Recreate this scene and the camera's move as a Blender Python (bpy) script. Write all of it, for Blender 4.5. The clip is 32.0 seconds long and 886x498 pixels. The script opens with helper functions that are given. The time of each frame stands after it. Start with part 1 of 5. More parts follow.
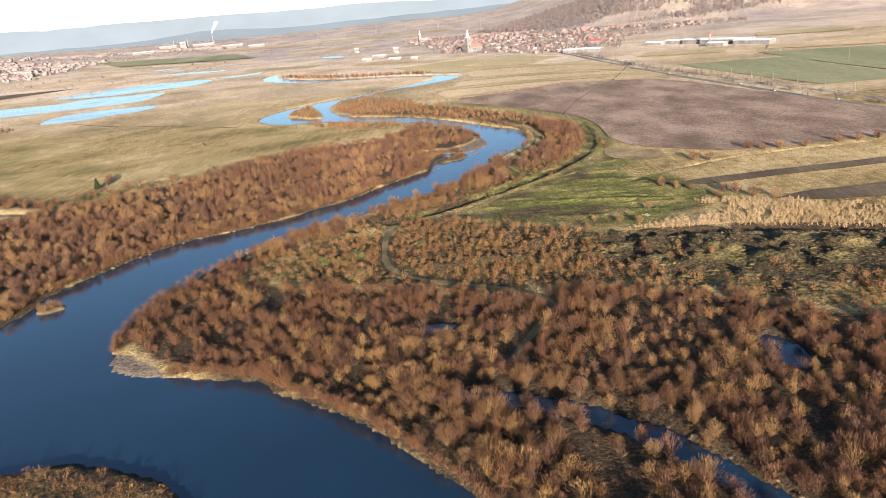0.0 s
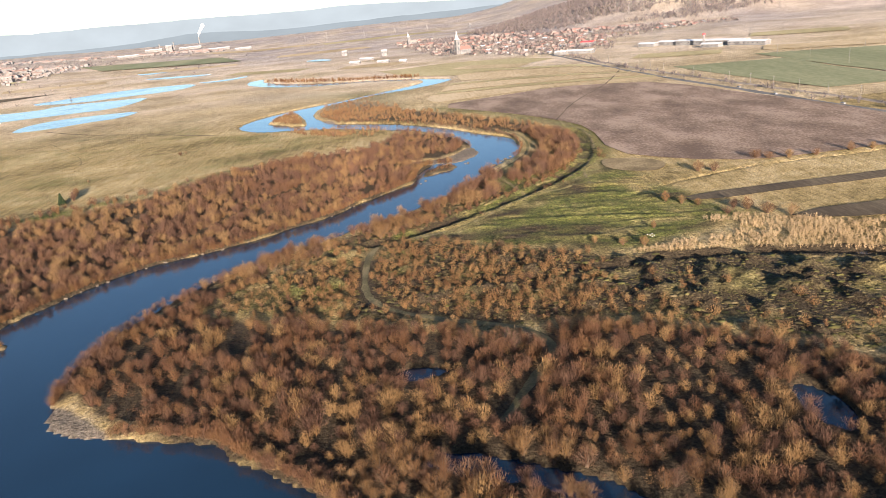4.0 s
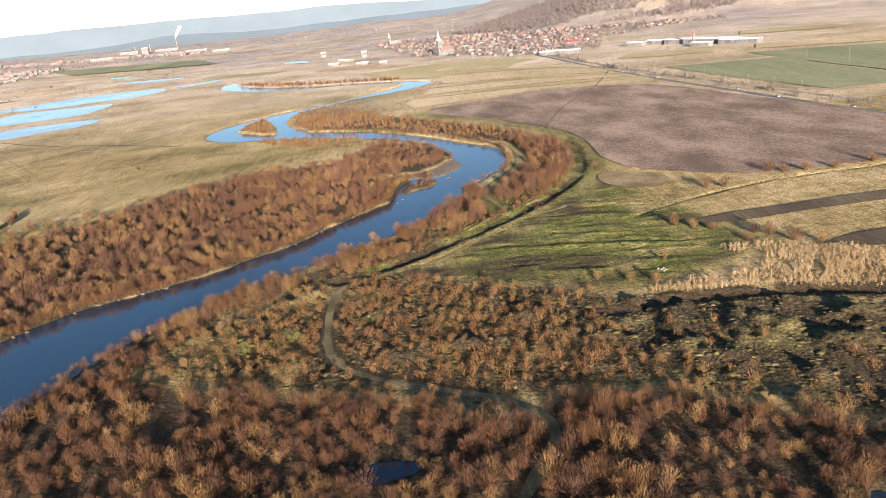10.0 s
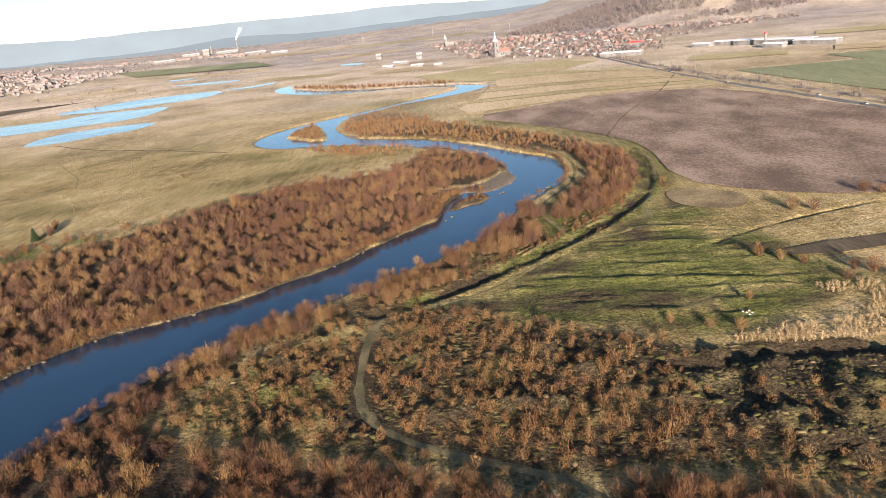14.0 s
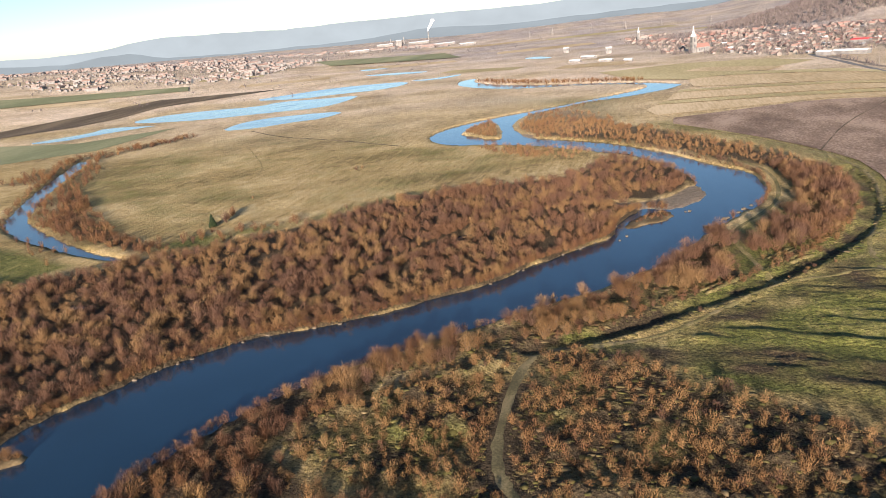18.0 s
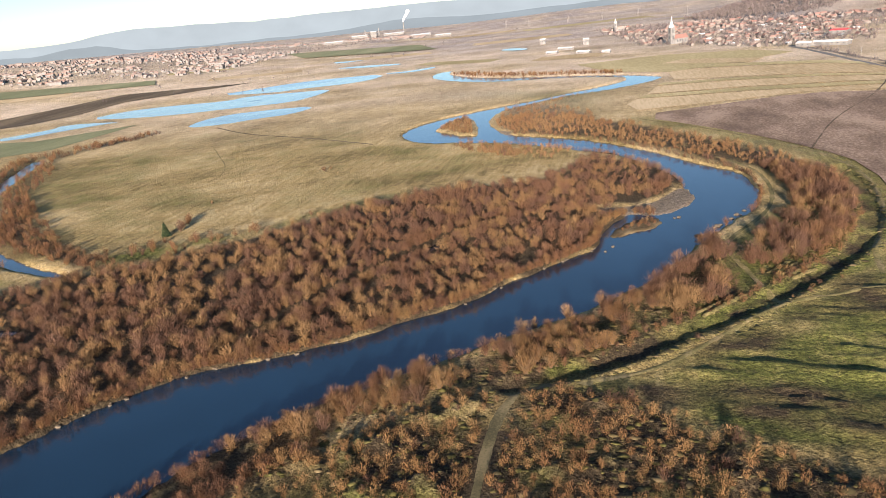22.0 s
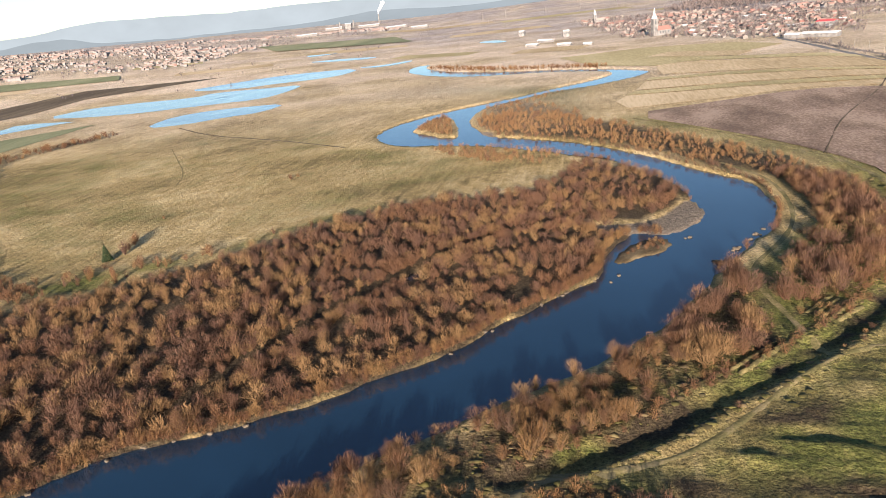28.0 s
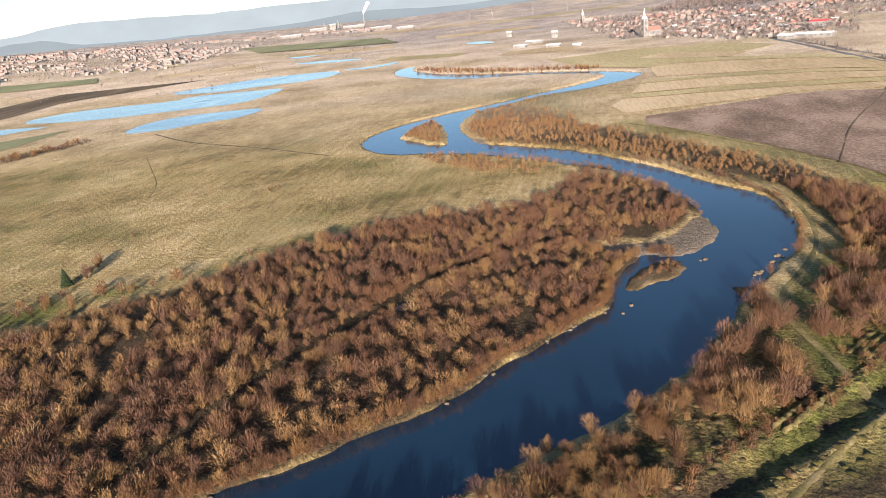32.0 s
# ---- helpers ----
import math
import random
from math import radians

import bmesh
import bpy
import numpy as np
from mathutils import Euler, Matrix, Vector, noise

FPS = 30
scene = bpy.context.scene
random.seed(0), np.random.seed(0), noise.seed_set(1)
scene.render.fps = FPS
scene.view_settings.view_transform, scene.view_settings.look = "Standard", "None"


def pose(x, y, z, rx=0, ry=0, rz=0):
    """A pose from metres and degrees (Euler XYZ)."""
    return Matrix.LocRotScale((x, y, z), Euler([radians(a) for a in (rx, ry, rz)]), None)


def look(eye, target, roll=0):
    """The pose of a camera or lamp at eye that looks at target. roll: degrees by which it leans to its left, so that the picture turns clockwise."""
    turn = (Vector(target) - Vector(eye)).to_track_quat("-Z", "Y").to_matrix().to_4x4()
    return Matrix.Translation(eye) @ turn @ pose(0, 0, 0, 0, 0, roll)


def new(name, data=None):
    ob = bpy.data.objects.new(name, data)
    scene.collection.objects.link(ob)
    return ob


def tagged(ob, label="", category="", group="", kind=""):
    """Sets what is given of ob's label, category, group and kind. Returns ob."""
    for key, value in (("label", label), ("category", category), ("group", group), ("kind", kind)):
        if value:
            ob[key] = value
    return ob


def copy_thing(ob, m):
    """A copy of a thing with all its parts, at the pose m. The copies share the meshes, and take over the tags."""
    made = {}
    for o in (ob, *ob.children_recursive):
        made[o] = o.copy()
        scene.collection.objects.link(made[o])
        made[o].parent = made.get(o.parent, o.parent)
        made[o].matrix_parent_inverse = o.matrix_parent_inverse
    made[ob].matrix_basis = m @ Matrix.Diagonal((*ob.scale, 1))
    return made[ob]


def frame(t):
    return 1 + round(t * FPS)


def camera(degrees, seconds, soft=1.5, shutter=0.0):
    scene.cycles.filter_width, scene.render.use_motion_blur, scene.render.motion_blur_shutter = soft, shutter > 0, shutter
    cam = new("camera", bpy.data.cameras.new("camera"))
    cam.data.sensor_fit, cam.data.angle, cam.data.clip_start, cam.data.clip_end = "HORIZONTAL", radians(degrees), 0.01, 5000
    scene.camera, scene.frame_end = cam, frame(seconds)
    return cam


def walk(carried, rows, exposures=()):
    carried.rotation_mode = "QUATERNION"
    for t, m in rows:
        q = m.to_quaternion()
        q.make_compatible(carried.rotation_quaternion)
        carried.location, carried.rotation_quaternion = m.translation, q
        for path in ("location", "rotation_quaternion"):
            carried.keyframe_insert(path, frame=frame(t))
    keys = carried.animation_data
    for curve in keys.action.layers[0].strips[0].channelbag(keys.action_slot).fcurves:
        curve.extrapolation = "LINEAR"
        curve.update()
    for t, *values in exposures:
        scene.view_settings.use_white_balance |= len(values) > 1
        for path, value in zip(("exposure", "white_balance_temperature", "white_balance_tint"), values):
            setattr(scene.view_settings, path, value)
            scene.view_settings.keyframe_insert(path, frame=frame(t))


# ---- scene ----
cam = camera(63.37, 32.0, soft=0.5)
PATH = [
    (0, look((0.00, 0.00, 99.99), (0.00, 94.65, 67.71), -5.37)),
    (0.5, look((0.46, 3.70, 100.05), (0.58, 98.35, 67.75), -5.44)),
    (1, look((0.88, 7.46, 100.05), (1.12, 102.10, 67.75), -5.48)),
    (1.5, look((1.20, 11.27, 100.02), (1.61, 105.92, 67.75), -5.48)),
    (2, look((1.51, 15.08, 99.99), (2.10, 109.74, 67.73), -5.51)),
    (2.5, look((1.89, 18.92, 99.94), (2.60, 113.58, 67.72), -5.54)),
    (3, look((2.33, 22.75, 99.90), (3.21, 117.42, 67.69), -5.57)),
    (3.5, look((2.71, 26.58, 99.92), (3.74, 121.25, 67.72), -5.61)),
    (5.5, look((4.12, 41.85, 99.78), (5.82, 136.47, 67.47), -5.61)),
    (6, look((4.44, 45.58, 99.75), (6.30, 140.19, 67.41), -5.62)),
    (6.5, look((4.86, 49.35, 99.61), (6.90, 143.95, 67.26), -5.62)),
    (7, look((5.39, 53.31, 99.48), (7.57, 147.91, 67.12), -5.67)),
    (7.5, look((5.93, 57.24, 99.41), (8.27, 151.83, 67.05), -5.72)),
    (8, look((6.43, 61.12, 99.34), (8.94, 155.70, 66.97), -5.74)),
    (8.5, look((6.87, 65.00, 99.24), (9.51, 159.58, 66.86), -5.85)),
    (9, look((7.36, 68.87, 99.13), (10.16, 163.44, 66.74), -5.87)),
    (9.5, look((7.85, 72.76, 99.08), (10.84, 167.31, 66.65), -5.99)),
    (10, look((8.28, 76.64, 98.99), (11.42, 171.18, 66.54), -6.04)),
    (10.5, look((8.70, 80.47, 98.93), (12.03, 174.99, 66.46), -6.08)),
    (11, look((9.10, 84.30, 98.93), (12.66, 178.79, 66.40), -6.12)),
    (11.5, look((9.49, 88.27, 98.98), (12.50, 182.79, 66.47), -6.19)),
    (12, look((9.91, 92.32, 99.04), (9.92, 186.99, 66.83), -6.33)),
    (12.5, look((10.37, 96.32, 99.06), (6.76, 191.04, 67.21), -6.43)),
    (13, look((10.85, 100.15, 99.00), (6.45, 194.89, 67.28), -6.47)),
    (13.5, look((11.24, 103.92, 99.10), (7.01, 198.63, 67.29), -6.49)),
    (14.5, look((11.50, 111.41, 99.84), (7.02, 206.25, 68.45), -6.34)),
    (15, look((11.62, 115.16, 100.22), (4.50, 209.90, 69.02), -6.26)),
    (15.5, look((11.75, 118.91, 100.59), (-1.78, 213.02, 69.60), -6.19)),
    (16, look((11.95, 122.65, 100.79), (-12.56, 214.82, 70.72), -6.16)),
    (16.5, look((12.32, 126.43, 100.79), (-16.53, 217.44, 71.07), -6.13)),
    (17, look((12.55, 130.20, 100.69), (-16.11, 221.25, 70.87), -6.25)),
    (17.5, look((12.51, 134.01, 100.49), (-15.76, 225.13, 70.53), -6.26)),
    (18, look((12.42, 137.77, 100.28), (-15.42, 228.98, 70.18), -6.27)),
    (18.5, look((12.23, 141.50, 100.13), (-15.18, 232.78, 69.83), -6.32)),
    (19, look((11.90, 145.23, 99.98), (-15.10, 236.57, 69.51), -6.33)),
    (19.5, look((11.45, 148.92, 99.91), (-15.15, 240.33, 69.30), -6.32)),
    (20, look((10.94, 152.56, 99.91), (-15.28, 244.01, 69.11), -6.34)),
    (20.5, look((10.33, 156.07, 100.01), (-15.56, 247.56, 69.03), -6.34)),
    (21, look((9.66, 159.53, 100.13), (-15.91, 251.05, 68.98), -6.35)),
    (21.5, look((8.91, 163.03, 100.23), (-16.35, 254.57, 68.90), -6.35)),
    (22, look((8.17, 166.58, 100.36), (-16.81, 258.14, 68.84), -6.37)),
    (22.5, look((7.44, 170.13, 100.43), (-17.28, 261.70, 68.77), -6.39)),
    (23, look((6.72, 173.66, 100.51), (-17.77, 265.23, 68.68), -6.40)),
    (23.5, look((5.93, 177.23, 100.57), (-18.33, 268.82, 68.59), -6.42)),
    (24, look((5.09, 180.87, 100.63), (-18.92, 272.47, 68.51), -6.43)),
    (24.5, look((4.20, 184.49, 100.65), (-19.57, 276.11, 68.39), -6.44)),
    (25, look((3.28, 188.09, 100.64), (-20.25, 279.74, 68.27), -6.42)),
    (25.5, look((2.30, 191.71, 100.64), (-20.99, 283.38, 68.17), -6.39)),
    (27.5, look((-1.33, 206.43, 100.65), (-23.70, 298.19, 67.81), -6.49)),
    (28, look((-2.31, 210.10, 100.59), (-24.44, 301.90, 67.71), -6.53)),
    (28.5, look((-3.22, 213.68, 100.41), (-25.12, 305.54, 67.52), -6.56)),
    (29, look((-4.10, 217.27, 100.28), (-25.78, 309.17, 67.36), -6.59)),
    (29.5, look((-5.00, 220.93, 100.31), (-26.48, 312.86, 67.33), -6.60)),
    (30, look((-5.91, 224.49, 100.33), (-27.18, 316.47, 67.36), -6.60)),
    (30.5, look((-6.89, 227.89, 100.31), (-27.94, 319.92, 67.34), -6.57)),
    (31, look((-7.88, 231.14, 100.30), (-28.67, 323.22, 67.30), -6.55)),
    (31.5, look((-8.82, 234.38, 100.37), (-29.40, 326.51, 67.37), -6.56)),
    (32, look((-9.74, 237.66, 100.50), (-30.11, 329.82, 67.47), -6.60)),
]
walk(cam, PATH, [(0.0, 1.95), (8.0, 1.92), (12.0, 1.88), (16.0, 1.76), (20.0, 1.76), (25.0, 1.80), (32.0, 1.84)])

# ---- world, sun ----
SUN_ELEV, SUN_AZ = 11.5, 174.0          # degrees; azimuth clockwise from +y
sunlight = bpy.data.lights.new("sun", "SUN")
sunlight.energy, sunlight.angle, sunlight.color = 5.0, radians(0.55), (1.0, 0.83, 0.70)
sun_ob = new("sun", sunlight)
_e, _a = radians(SUN_ELEV), radians(SUN_AZ)
SUN_DIR = Vector((math.sin(_a) * math.cos(_e), math.cos(_a) * math.cos(_e), math.sin(_e)))
sun_ob.matrix_world = Matrix.Translation((0, -300, 400)) @ SUN_DIR.to_track_quat("Z", "Y").to_matrix().to_4x4()
world = bpy.data.worlds.new("winter_sky")
scene.world = world
world.use_nodes = True
wn = world.node_tree
wn.nodes.clear()
sky = wn.nodes.new("ShaderNodeTexSky")
sky.sky_type, sky.sun_disc = "NISHITA", False
sky.sun_elevation, sky.sun_rotation = radians(SUN_ELEV), radians(SUN_AZ)
sky.altitude, sky.air_density, sky.dust_density, sky.ozone_density = 1500, 0.9, 0.5, 2.0
bg = wn.nodes.new("ShaderNodeBackground")
bg.inputs["Strength"].default_value = 0.056
wo = wn.nodes.new("ShaderNodeOutputWorld")
wn.links.new(sky.outputs[0], bg.inputs[0])
wn.links.new(bg.outputs[0], wo.inputs[0])

# ---- materials ----


class Nodes:
    """Small helper round one material's node tree."""

    def __init__(self, name):
        self.m = bpy.data.materials.new(name)
        self.m.use_nodes = True
        self.t = self.m.node_tree
        self.b = self.t.nodes["Principled BSDF"]
        self.b.inputs["Specular IOR Level"].default_value = 0.2

    def add(self, kind, **sets):
        n = self.t.nodes.new(kind)
        for k, v in sets.items():
            n.inputs[k.replace("_", " ")].default_value = v
        return n

    def link(self, a, b):
        self.t.links.new(a, b)

    def pos(self, world_space=True, stretch=(1, 1, 1), turn=0.0):
        src = self.add("ShaderNodeNewGeometry").outputs["Position"] if world_space else self.add("ShaderNodeTexCoord").outputs["Object"]
        mp = self.add("ShaderNodeMapping")
        mp.inputs["Scale"].default_value = stretch
        mp.inputs["Rotation"].default_value = (0, 0, radians(turn))
        self.link(src, mp.inputs["Vector"])
        return mp.outputs[0]

    def noise(self, vec, scale, detail=4.0, rough=0.55, distort=0.0):
        n = self.add("ShaderNodeTexNoise", Scale=scale, Detail=detail, Roughness=rough, Distortion=distort)
        self.link(vec, n.inputs["Vector"])
        return n.outputs["Fac"]

    def ramp(self, fac, stops):
        r = self.add("ShaderNodeValToRGB")
        el = r.color_ramp.elements
        while len(el) < len(stops):
            el.new(0.5)
        for e, (p, c) in zip(el, stops):
            e.position, e.color = p, (*c, 1)
        self.link(fac, r.inputs[0])
        return r.outputs[0]

    def mix(self, fac, a, b, blend="MIX"):
        n = self.t.nodes.new("ShaderNodeMix")
        n.data_type, n.blend_type = "RGBA", blend
        for v, i in ((fac, 0), (a, 6), (b, 7)):
            if isinstance(v, (int, float)):
                n.inputs[i].default_value = v
            elif isinstance(v, tuple):
                n.inputs[i].default_value = (*v, 1)
            else:
                self.link(v, n.inputs[i])
        return n.outputs[2]

    def maths(self, op, a, b=0.0, c=0.0):
        n = self.t.nodes.new("ShaderNodeMath")
        n.operation = op
        for v, i in ((a, 0), (b, 1), (c, 2)):
            if isinstance(v, (int, float)):
                n.inputs[i].default_value = v
            else:
                self.link(v, n.inputs[i])
        return n.outputs[0]

    def attr(self, name, out="Fac"):
        n = self.t.nodes.new("ShaderNodeAttribute")
        n.attribute_name = name
        return n.outputs[out]

    def bump(self, height, strength=0.5, distance=0.1):
        n = self.add("ShaderNodeBump", Strength=strength, Distance=distance)
        self.link(height, n.inputs["Height"])
        self.link(n.outputs[0], self.b.inputs["Normal"])

    def done(self, colour, rough=0.9):
        if isinstance(colour, tuple):
            self.b.inputs["Base Color"].default_value = (*colour, 1)
        else:
            self.link(colour, self.b.inputs["Base Color"])
        self.b.inputs["Roughness"].default_value = rough
        return self.m


def soil(name, dark, mid, light, big=0.03, fine=0.8, bump=0.4, stretch=(1, 1, 1), turn=0.0, dist=0.15):
    """Ground cover: two scales of noise between three colours."""
    n = Nodes(name)
    v = n.pos(stretch=stretch, turn=turn)
    a, b = n.noise(v, big, 5), n.noise(v, fine, 6, 0.65)
    s = n.maths("ADD", n.maths("MULTIPLY", a, 0.55), n.maths("MULTIPLY", b, 0.45))
    col = n.ramp(s, [(0.41, dark), (0.5, mid), (0.59, light)])
    n.bump(b, bump, dist)
    return n.done(col, 0.95)


def plain(name, a, b, scale=0.6, rough=0.8, bump=0.15, world_space=False):
    n = Nodes(name)
    v = n.pos(world_space)
    f = n.noise(v, scale, 5)
    n.bump(f, bump, 0.05)
    return n.done(n.ramp(f, [(0.35, a), (0.65, b)]), rough)


def water_mat(name, base, ripple=0.25, scale=0.9, rough=0.06):
    n = Nodes(name)
    v = n.pos(stretch=(1, 0.6, 1), turn=-40)
    f = n.maths("ADD", n.noise(v, scale, 4, 0.6, 0.4), n.maths("MULTIPLY", n.noise(v, 0.05, 3), 1.5))
    n.bump(f, ripple, 0.12)
    n.b.inputs["Specular IOR Level"].default_value = 1.0
    n.b.inputs["IOR"].default_value = 1.36
    big = n.noise(n.pos(), 0.02, 3)
    return n.done(n.ramp(big, [(0.35, base), (0.7, tuple(c * 1.5 for c in base))]), rough)


def ground_mat():
    """Dry winter grass, greener and barer where the zones say. Litter under the shrubs, shade tones in the ditches,
    haze tones far off.
    """
    n = Nodes("meadow_ground")
    v = n.pos()
    big, mid, fine = n.noise(v, 0.012, 5), n.noise(v, 0.12, 5, 0.6), n.noise(v, 1.3, 6, 0.7)
    streak = n.noise(n.pos(stretch=(1, 0.12, 1), turn=-28), 0.35, 4)
    s = n.maths("ADD", n.maths("MULTIPLY", big, 0.35), n.maths("ADD", n.maths("MULTIPLY", mid, 0.25), n.maths("ADD", n.maths("MULTIPLY", fine, 0.2), n.maths("MULTIPLY", streak, 0.2))))
    dry = n.ramp(s, [(0.42, (0.19, 0.145, 0.06)), (0.47, (0.33, 0.25, 0.108)), (0.52, (0.44, 0.335, 0.16)), (0.575, (0.57, 0.45, 0.25))])
    green = n.ramp(s, [(0.42, (0.064, 0.072, 0.019)), (0.5, (0.129, 0.138, 0.035)), (0.57, (0.233, 0.212, 0.074))])
    # Brown of the shrub floor, also painted as shade in ditches and bank strip.
    litter_shade = n.ramp(fine, [(0.3, (0.035, 0.025, 0.016)), (0.55, (0.07, 0.052, 0.03)), (0.75, (0.13, 0.105, 0.055))])
    bare = n.ramp(fine, [(0.3, (0.136, 0.112, 0.084)), (0.55, (0.216, 0.180, 0.140)), (0.75, (0.304, 0.260, 0.208))])
    sep = n.add("ShaderNodeSeparateColor")
    n.link(n.attr("zone", "Color"), sep.inputs[0])
    wob = n.maths("MULTIPLY", n.maths("SUBTRACT", mid, 0.5), 1.6)

    def edge(o):
        a = n.maths("MULTIPLY", n.maths("ADD", n.maths("SUBTRACT", sep.outputs[o], 0.5), n.maths("MULTIPLY", wob, 0.5)), 2.2)
        c = n.maths("ADD", a, 0.5)
        n.t.nodes[-1].use_clamp = True
        return c
    col = n.mix(edge(0), dry, green)
    col = n.mix(edge(1), col, litter_shade)
    col = n.mix(edge(2), col, bare)
    # Haze put into the base colour: land fades to tan, then mauve-grey, with distance.
    haze_tan = n.ramp(s, [(0.42, (0.497, 0.395, 0.287)), (0.5, (0.633, 0.520, 0.397)), (0.57, (0.768, 0.650, 0.517))])
    col = n.mix(n.attr("pale"), col, haze_tan)
    haze_mauve = n.ramp(s, [(0.42, (0.287, 0.244, 0.222)), (0.5, (0.409, 0.352, 0.322)), (0.57, (0.539, 0.470, 0.426))])
    col = n.mix(n.attr("haze_mauve"), col, haze_mauve)
    speck = n.ramp(n.noise(v, 0.9, 8, 0.75), [(0.37, (0.4, 0.39, 0.37)), (0.5, (0.95, 0.95, 0.95)), (0.63, (1.42, 1.38, 1.32))])
    col = n.mix(1.0, col, speck, "MULTIPLY")
    coarse = n.noise(v, 0.4, 5, 0.65)
    n.bump(n.maths("ADD", fine, n.maths("MULTIPLY", coarse, 2.5)), 1.0, 0.9)
    return n.done(col, 0.97)


def twig_mat(name, cols):
    """Bare winter twigs: tint per shrub in an attribute, with fine variation."""
    n = Nodes(name)
    t = n.attr("tint")
    rnd = n.add("ShaderNodeObjectInfo").outputs["Random"]
    isl = n.add("ShaderNodeNewGeometry").outputs["Random Per Island"]
    f = n.maths("ADD", n.maths("MULTIPLY", n.maths("FRACT", n.maths("ADD", t, rnd)), 0.84), n.maths("MULTIPLY", isl, 0.16))
    col = n.ramp(f, [(i / (len(cols) - 1), c) for i, c in enumerate(cols)])
    return n.done(col, 0.75)


M_GROUND = ground_mat()
M_WATER = water_mat("river_water", (0.005, 0.018, 0.036), 0.3, 1.1)
M_POND = water_mat("pond_water", (0.10, 0.118, 0.125), 0.2, 0.5, 0.12)
M_PLOUGH = soil("ploughed_soil", (0.145, 0.098, 0.069), (0.25, 0.176, 0.126), (0.39, 0.287, 0.212), 0.03, 0.7, 1.0, (1, 0.5, 1), 38, 0.7)
M_DARKSOIL = soil("dark_soil", (0.07, 0.052, 0.033), (0.11, 0.084, 0.053), (0.16, 0.124, 0.078), 0.03, 0.7, 0.6, (1, 0.2, 1), 70)
M_CROP = soil("winter_crop", (0.165, 0.18, 0.09), (0.22, 0.23, 0.12), (0.30, 0.295, 0.165), 0.01, 0.6, 0.3, (1, 0.1, 1), 60)
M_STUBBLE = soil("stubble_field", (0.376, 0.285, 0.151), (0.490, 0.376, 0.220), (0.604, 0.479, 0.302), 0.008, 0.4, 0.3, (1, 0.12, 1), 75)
M_PASTURE = soil("pasture_field", (0.308, 0.262, 0.128), (0.410, 0.342, 0.174), (0.513, 0.433, 0.244), 0.008, 0.4, 0.3, (1, 0.2, 1), 75)
M_WEEDS = soil("thin_weedy_soil", (0.15, 0.112, 0.06), (0.24, 0.18, 0.095), (0.34, 0.26, 0.145), 0.06, 0.9, 0.8)
M_TRACK = soil("track_dirt", (0.075, 0.067, 0.035), (0.125, 0.108, 0.055), (0.19, 0.155, 0.085), 0.08, 1.4, 0.4)
M_GRASSTRACK = soil("grass_track", (0.10, 0.09, 0.035), (0.17, 0.145, 0.06), (0.27, 0.21, 0.11), 0.1, 1.2, 0.5)
M_GRAVEL = soil("river_gravel", (0.17, 0.14, 0.11), (0.29, 0.24, 0.19), (0.42, 0.36, 0.29), 0.06, 2.2, 0.7)
M_ASPHALT = soil("road_asphalt", (0.12, 0.115, 0.11), (0.16, 0.155, 0.15), (0.2, 0.195, 0.19), 0.05, 1.0, 0.2)
M_TWIG = twig_mat("willow_twigs", [(0.060, 0.032, 0.022), (0.082, 0.043, 0.026), (0.108, 0.053, 0.026), (0.125, 0.066, 0.028), (0.145, 0.080, 0.033), (0.165, 0.097, 0.040), (0.182, 0.114, 0.052)])
M_TWIG_RED = twig_mat("red_willow_twigs", [(0.080, 0.044, 0.032), (0.098, 0.054, 0.035), (0.120, 0.062, 0.034), (0.137, 0.074, 0.036), (0.156, 0.088, 0.041), (0.173, 0.103, 0.046), (0.188, 0.120, 0.059)])
M_STEM = plain("willow_bark", (0.07, 0.05, 0.035), (0.14, 0.1, 0.07), 2.0)
M_GRASS = twig_mat("dry_grass", [(0.095, 0.074, 0.029), (0.170, 0.122, 0.054), (0.095, 0.085, 0.029), (0.231, 0.170, 0.089)])
M_REED = twig_mat("dry_reed", [(0.20, 0.135, 0.07), (0.27, 0.19, 0.10), (0.33, 0.24, 0.135), (0.37, 0.28, 0.17)])

# ---- plan ----
WATER_Z = -1.25
NORTH_BANK = [(-420, 112), (-300, 150), (-230, 190), (-185, 228), (-168, 250), (-167, 284), (-158, 301), (-149, 319), (-137, 334), (-126, 347), (-113, 352), (-102, 357), (-84, 370), (-66, 386), (-46, 403), (-37, 421), (-25, 433), (-15, 445), (-4, 459), (-3, 478), (2, 492), (9, 505), (14, 503), (21, 501), (30, 505), (40, 522), (42, 531), (38, 547), (36, 571), (29, 588), (8, 632), (-15, 654), (-50, 682), (-74, 699), (-105, 714), (-140, 719), (-164, 734), (-184, 770), (-185, 811), (-166, 853), (-147, 876), (-128, 898), (-103, 921), (-89, 933), (-58, 973), (-25, 1006), (0, 1036), (16, 1073), (-12, 1102), (-72, 1138), (-140, 1146), (-195, 1172), (-258, 1238), (-294, 1310), (-300, 1400)]
